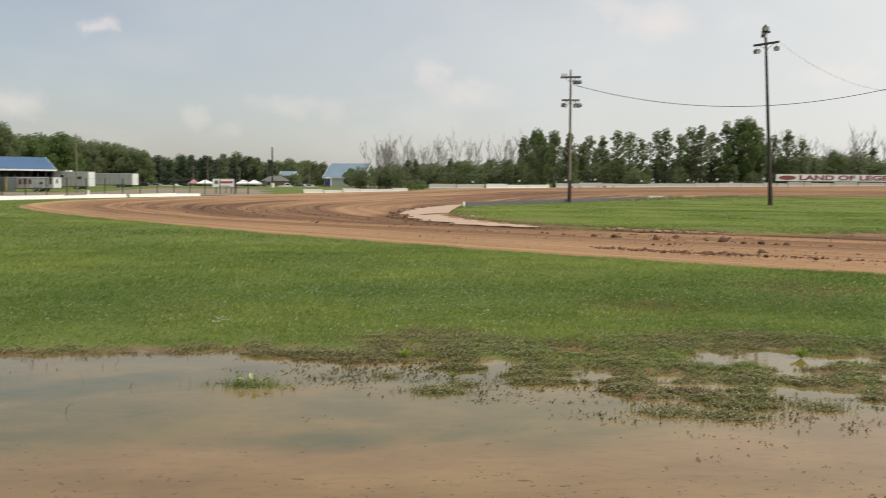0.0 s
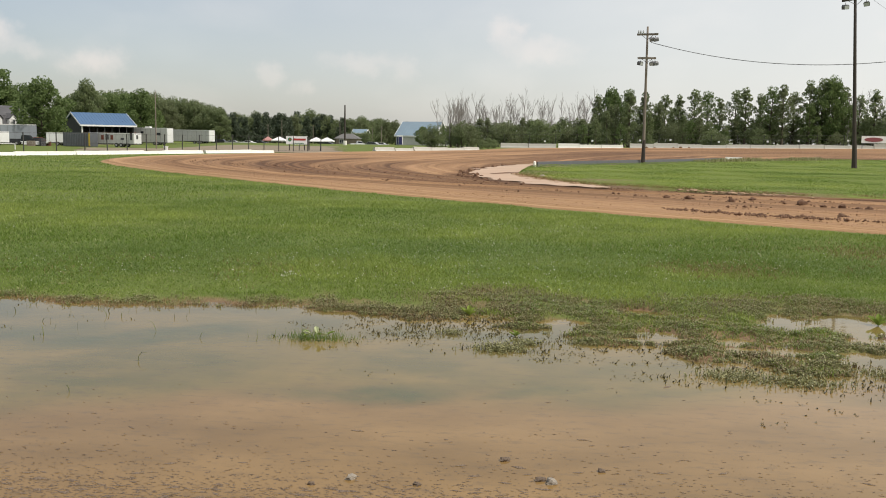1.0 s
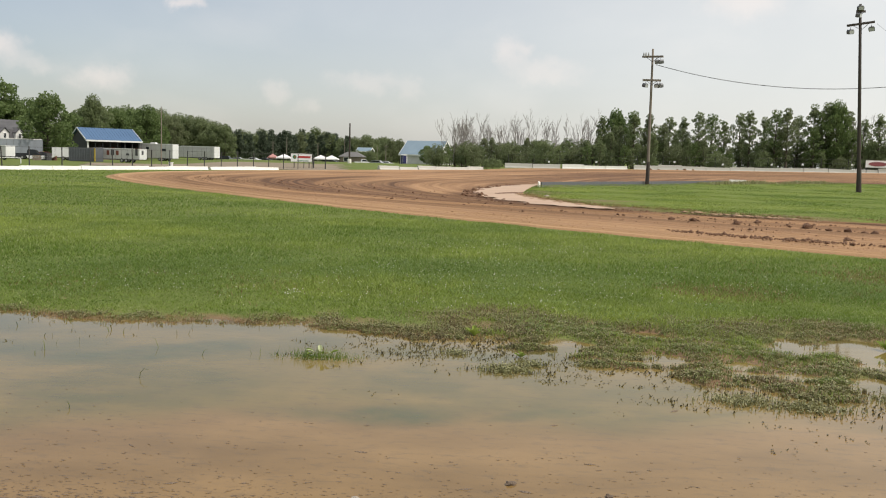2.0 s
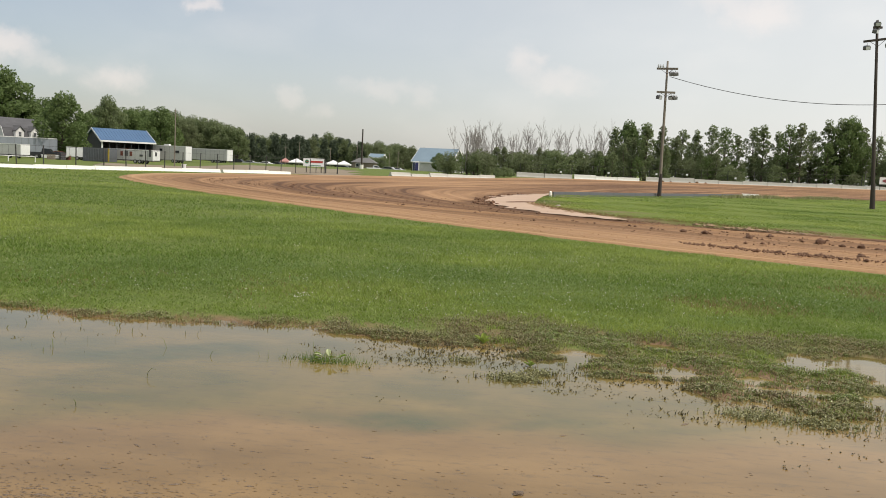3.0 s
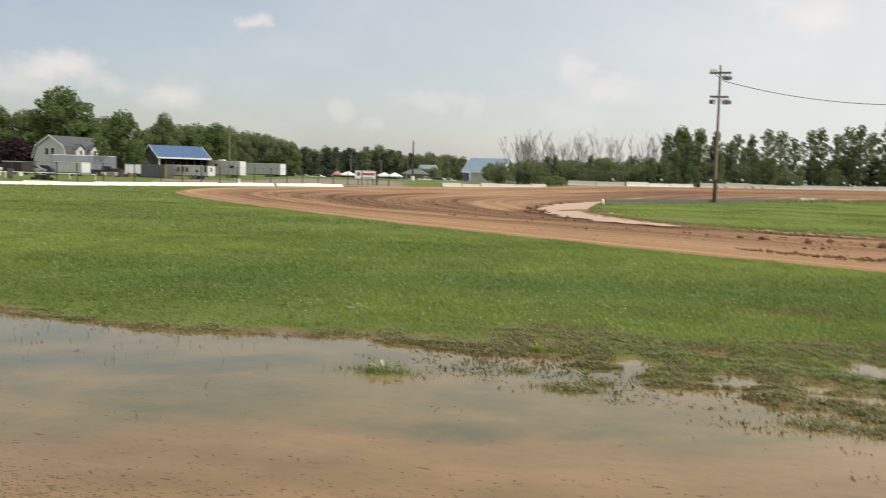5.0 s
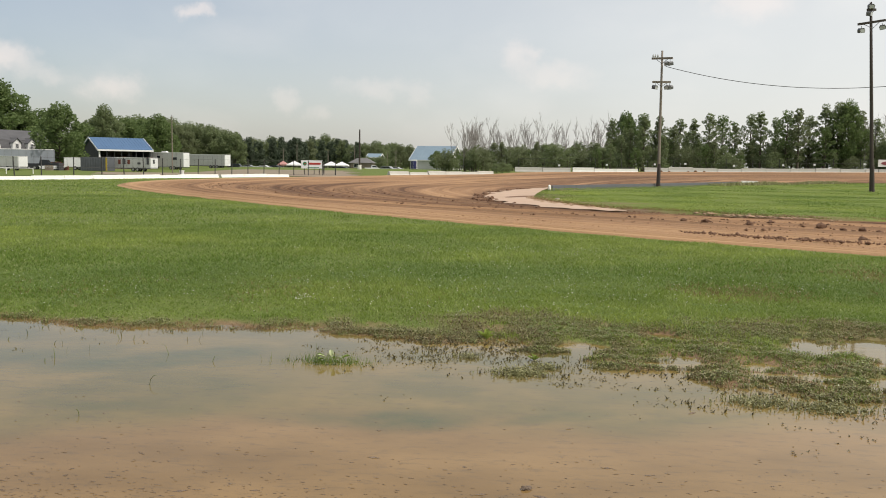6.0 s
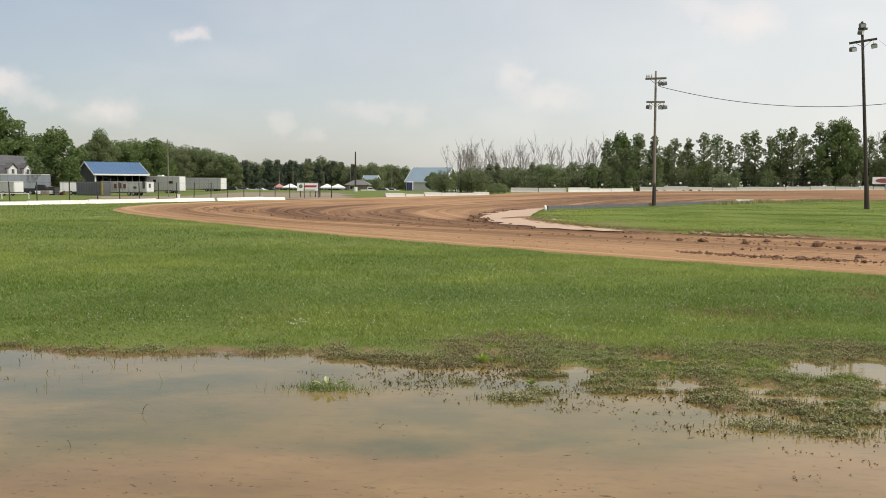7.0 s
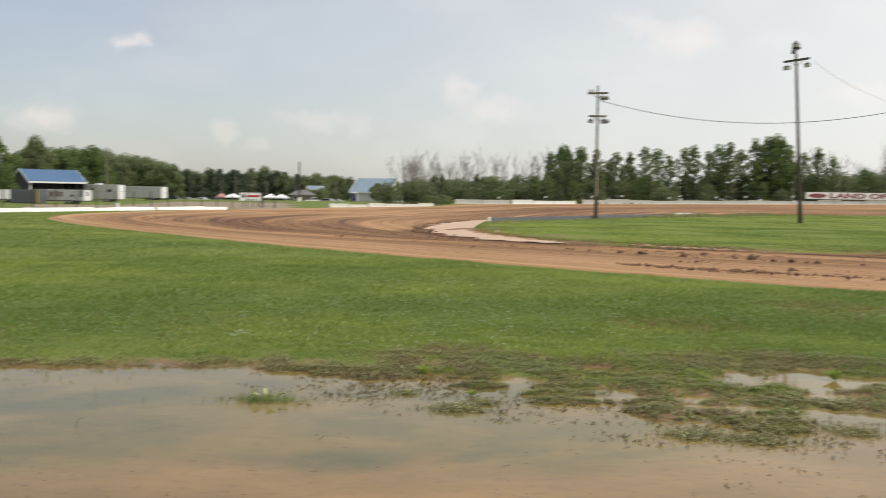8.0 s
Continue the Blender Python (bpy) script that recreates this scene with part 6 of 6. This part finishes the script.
# along the shore and through the marshy corner
NS, NM = 34000, 76000
x = np.r_[rg.uniform(-8, 4.8, NS), rg.uniform(-1.4, 4.8, NM)]
y = np.r_[np.interp(x[:NS], SHORE_X, SHORE_Y) + rg.normal(0.2, 0.22, NS), rg.uniform(5.9, 9.6, NM)]
z = land(x, y)
patch = 0.8 + 0.35 * fbm(x, y, 2.6, 0.3) + 0.7 * fbm(x, y, 7.5, 0.9) + 0.5 * fbm(x, y, 17, 0.2) + 0.5 * step((z - 0.016) / 0.02)
keep = (rg.uniform(0, 1, len(x)) < marsh_at(x, y) * np.clip(patch, 0.06, 1) * np.clip((z + 0.010 + 0.008 * fbm(x, y, 11, 0.7)) / 0.014, 0, 1))
x, y, z = x[keep], y[keep], np.maximum(z[keep], -0.004)
tone = 0.35 * fbm(x, y, 1.7, 1.2) + 0.45 * fbm(x, y, 6, 0.2) + rg.normal(0.1, 0.55, len(x))
for name, pick, material, label in (("marsh_plants", (tone > -0.45) & (tone < 0.7), M_MARSH, "low olive marsh weeds crowding the water's edge"), ("brown_marsh_plants", tone <= -0.45, M_BROWNLEAF, "withered brown marsh weeds on wet mud"),
                                    ("green_marsh_plants", tone >= 0.7, M_GREENLEAF, "fresh green clover in the marshy corner")):
    leaflets(name, x[pick], y[pick], z[pick], 0.021, 0.0122, material, label, 5 + len(name))
# the clump standing off the shore, and stray tufts
for cx0, cy0, cr, cn in ((0.0, 6.74, 0.11, 420), (-0.42, 7.25, 0.07, 120), (0.2, 6.95, 0.07, 150), (1.62, 6.12, 0.13, 420), (2.05, 6.02, 0.14, 420), (2.75, 6.3, 0.12, 260), (0.66, 7.05, 0.08, 140)):
    leaflets("weed_clump", cx0 + rg.normal(0, cr, cn), cy0 + rg.normal(0, cr * 0.7, cn), np.full(cn, -0.003), 0.022, 0.0125, M_MARSH, "clump of olive weeds standing in the shallow water", cn)
# clover and broad weeds through the near lawn
x, y = scatter(52000, 7.6, 13.5)
keep = on_field(x, y) & (land(x, y) > 0.02) & (fbm(x, y, 0.9, 0.9) + 0.4 * fbm(x, y, 4, 0.2) > 0.0)
leaflets("lawn_clover", x[keep], y[keep], land(x[keep], y[keep]), 0.036, 0.0105, M_CLOVER, "low green clover leaves among the grass", 44, "clover")
# drowned leaves lying just under and on the water
dn = 520
cx = rg.uniform(-1.4, 3.2, 60)
cy = np.interp(cx, SHORE_X, SHORE_Y) - np.abs(rg.normal(0.1, 0.55, 60))
pick = rg.integers(0, 60, dn)
leaflets("drowned_leaves", cx[pick] + rg.normal(0, 0.10, dn), cy[pick] + rg.normal(0, 0.05, dn), np.full(dn, -0.006), 0.005, 0.011, M_SPRIG, "dark drowned leaves floating in small mats", 45)
# sprigs standing in the water
cx = np.r_[rg.uniform(-1.3, 4.2, 60), rg.normal(-0.5, 0.5, 60)]
cy = np.interp(cx, SHORE_X, SHORE_Y) - np.abs(rg.normal(0, 0.4, 120)) * np.r_[np.ones(60), np.full(60, 1.3)] + 0.1
sx2 = np.repeat(cx, 9) + rg.normal(0, 0.08, 1080)
sy2 = np.repeat(cy, 9) + rg.normal(0, 0.05, 1080)
blades("water_sprigs", np.repeat(sx2, 3) + rg.normal(0, 0.008, 3240), np.repeat(sy2, 3) + rg.normal(0, 0.008, 3240), 0.042 * rg.uniform(0.4, 1.2, 3240), 0.0068, 0.7, M_SPRIG, "small dark sprigs standing in shallow water", 6, category="weeds", floor=-0.008)
sx2 = np.repeat(rg.normal(-0.35, 0.75, 90), 6) + rg.normal(0, 0.05, 540)
sy2 = np.repeat(rg.uniform(6.55, 7.85, 90), 6) + rg.normal(0, 0.03, 540)
blades("pond_sprigs", np.repeat(sx2, 2) + rg.normal(0, 0.006, 1080), np.repeat(sy2, 2) + rg.normal(0, 0.006, 1080), 0.04 * rg.uniform(0.4, 1.2, 1080), 0.0068, 0.7, M_SPRIG, "small dark sprigs poking out of the puddle", 16, category="weeds", floor=-0.008)
# dead brown grass along the waterline, and live blades in the marshy corner
dx = rg.uniform(-8, 4.6, 12000)
dy = np.interp(dx, SHORE_X, SHORE_Y) + rg.normal(0.04, 0.10, 12000)
blades("dead_grass", dx, dy, 0.035 * np.ones(12000), 0.0028, 1.1, M_DEADGRASS, "matted brown dead grass along the waterline", 17)
dx = rg.uniform(-0.3, 4.6, 26000)
dy = np.interp(dx, SHORE_X, SHORE_Y) + rg.uniform(-0.1, 2.6, 26000)
dz = land(dx, dy)
keep = (dz > -0.004) & (fbm(dx, dy, 2.2, 0.8) > 0.12 + 0.35 * fbm(dx, dy, 9, 0.4))
blades("marsh_grass", dx[keep], dy[keep], 0.045 * (1 + 0.4 * fbm(dx[keep], dy[keep], 3.0, 0.1)), 0.0032, 0.6, M_BLADE, "thin green grass growing through the marshy corner", 18)
for px2, py2, sc in ((-0.3, 8.03, 1.0), (3.38, 8.12, 1.15), (0.12, 7.2, 0.6)):
    dock = thing("dock_plant", pose(px2, py2, max(0.0, float(land(px2, py2))), 0, 0, px2 * 90), "broad-leaved green dock plant at the water's edge", "plant", "dock plants")
    for k in range(6):
        ln = 0.12 * sc * (0.7 + 0.1 * (k % 4))
        leaf = Shape().add([(0, 0, 0), (ln * 0.35, ln * 0.2, 0.02 * sc), (ln * 0.75, ln * 0.19, 0.018 * sc), (ln, 0, -0.004), (ln * 0.75, -ln * 0.19, 0.018 * sc), (ln * 0.35, -ln * 0.2, 0.02 * sc), (ln * 0.5, 0, 0)],
                           [(0, 1, 6), (1, 2, 6), (2, 3, 6), (3, 4, 6), (4, 5, 6), (5, 0, 6)])
        part("leaf", leaf, M_BLADE, dock, "", pose(0, 0, 0.0, 0, -35 - 12 * (k % 3), k * 62))
# thin reeds on the flooded side
rx = np.r_[rg.uniform(-7.5, -3.3, 95), rg.uniform(-3.4, -1.7, 12)]
ry2 = np.interp(rx, SHORE_X, SHORE_Y) - 1.5 * rg.uniform(0, 1, 107) ** 1.7 + 0.02
ob = blades("thin_reeds", rx, ry2, rg.uniform(0.03, 0.13, 107), 0.0032, 0.7, M_REED, "thin dark reed stems standing in the puddle", 8, 0.9, "reeds", 0.0)
# drowned stalks on the flooded side
rx = np.repeat(rg.uniform(-6.5, -3.0, 26), 8)
ry2 = np.interp(rx, SHORE_X, SHORE_Y) - np.repeat(rg.uniform(0.05, 1.6, 26), 8) + rg.normal(0, 0.03, 208)
blades("drowned_stalks", rx + rg.normal(0, 0.05, 208), ry2, 0.035 * rg.uniform(0.4, 1.3, 208), 0.005, 0.9, M_SPRIG, "dark drowned grass stalks breaking the water", 9, 0.9, "weeds", -0.006)
# two bent stems standing alone in the puddle
for bx2, by3, bh, lean in ((-2.58, 6.0, 0.075, 0.05), (-2.68, 5.2, 0.045, -0.02)):
    stem = Shape().tube([(0, 0, -0.03), (lean * 0.2, 0, bh * 0.5), (lean * 0.7, 0, bh * 0.9), (lean * 1.3, 0.01, bh * 0.8)], [0.0024, 0.0022, 0.0018, 0.001], 5)
    tagged(part("bent_stem", stem, M_REED), "single bent brown stem standing in the puddle", "reed", "bent stems").matrix_basis = pose(bx2, by3, 0.0)

# the tuft standing in the puddle
tuft = thing("grass_tuft", pose(-1.47, 6.86, 0.0), "clump of grass and broad leaves standing in the puddle", "grass tuft")
rt = np.random.default_rng(21)
n = 420
bx, by2 = rt.normal(0, 0.19, n), rt.normal(0, 0.06, n)
hh2 = rt.uniform(0.02, 0.11, n) * (0.45 + 0.55 * np.exp(-((bx + 0.05) / 0.3) ** 2))
ang = rt.uniform(0, 6.28, n)
tp = np.stack([bx + np.cos(ang) * hh2 * 0.6, by2 + np.sin(ang) * hh2 * 0.6, hh2], -1)
w2 = np.stack([np.full(n, 0.0022), np.zeros(n), np.zeros(n)], -1)
bs = np.stack([bx, by2, np.full(n, -0.03)], -1)
tagged(part("grass_clump", quick_mesh("grass_clump", np.stack([bs - w2, bs + w2, tp], 1).reshape(-1, 3), np.arange(n * 3).reshape(-1, 3), 3, M_BLADE), None, tuft), kind="stuff")
for k, (lx, ly, ln, tn, tl) in enumerate(((-0.03, -0.02, 0.085, 200, 25), (0.04, -0.03, 0.08, 320, 20), (0.0, 0.02, 0.085, 110, 38), (-0.06, 0.01, 0.075, 150, 20), (0.08, 0.0, 0.075, 20, 20), (0.03, -0.04, 0.075, 270, 30), (-0.05, -0.05, 0.065, 240, 15))):
    leaf = Shape().add([(0, 0, 0), (ln * 0.35, ln * 0.22, 0.012), (ln * 0.75, ln * 0.2, 0.01), (ln, 0, -0.004), (ln * 0.75, -ln * 0.2, 0.01), (ln * 0.35, -ln * 0.22, 0.012), (ln * 0.5, 0, 0)],
                       [(0, 1, 6), (1, 2, 6), (2, 3, 6), (3, 4, 6), (4, 5, 6), (5, 0, 6)])
    # the first three leaves get the lit tone, the rest the plain one
    part("broad_leaf", leaf, M_LITLEAF if k < 3 else M_BLADE, tuft, "broad leaf coloured pale as if catching the light" if k < 3 else "", pose(lx, ly, 0.04, 0, -tl, tn))

# ---- silt, stones and flotsam on the near shore ----
rs = np.random.default_rng(31)
n = 21000
yy = np.r_[3.3 + rs.exponential(0.42, 9000), rs.uniform(3.2, 3.75, 12000) + np.abs(rs.normal(0, 0.17, 12000))]
xx = rs.uniform(-3.6, 3.2, n)
keep = yy < 5.8
xx, yy = xx[keep], yy[keep]
n = len(xx)
a = rs.normal(0, 0.3, n)
ln = (0.003 + 0.014 * rs.uniform(0, 1, n) ** 2.2) * np.where(rs.uniform(0, 1, n) < 0.05, 2.6, 1)
u = np.stack([np.cos(a), np.sin(a), np.zeros(n)], -1) * ln[:, None]
w3 = np.stack([-np.sin(a), np.cos(a), np.zeros(n)], -1) * (ln * rs.uniform(0.14, 0.36, n))[:, None]
zc = np.maximum(land(xx, yy), 0) + 0.001
c = np.stack([xx, yy, zc], -1)
top = c + np.array([0, 0, 1.0]) * (ln * 0.14)[:, None]
v = np.stack([c - u, c - w3, c + u, c + w3, top], 1).reshape(-1, 3)
tri = np.array([[0, 1, 4], [1, 2, 4], [2, 3, 4], [3, 0, 4]])
tagged(new("gravel", quick_mesh("gravel", v, (np.arange(n)[:, None, None] * 5 + tri[None]).reshape(-1, 3), 3, M_GRAVEL)), "small dark wet gravel and chips at the puddle's near edge", "gravel", kind="stuff")
for x, y, r, mt, lb in ((-0.68, 3.97, 0.026, M_STONE, "pale stone on the wet gravel"), (0.27, 4.02, 0.03, M_STONE, "pale broken stone on the wet gravel"), (-0.85, 3.88, 0.017, M_GRAVEL, "small dark stone on the wet gravel"),
                        (-0.36, 3.93, 0.016, M_GRAVEL, "small dark stone on the wet gravel"), (0.22, 4.05, 0.022, M_GRAVEL, "dark stone on the wet gravel"), (0.52, 4.2, 0.018, M_GRAVEL, "dark stone on the wet gravel"), (0.05, 4.3, 0.022, M_GRAVEL, "flat dark stone in the shallows")):
    me3 = CLODS[int(r * 1000) % 6].copy()
    me3.materials.clear()
    me3.materials.append(mt)
    st2 = tagged(part("stone", me3, None), lb, "stone", "stones")
    st2.matrix_basis = pose(x, y, max(float(land(x, y)), 0) + r * 0.15, 0, 0, r * 9000) @ Matrix.Diagonal((r * 1.2, r * 0.8, r * 0.9, 1))
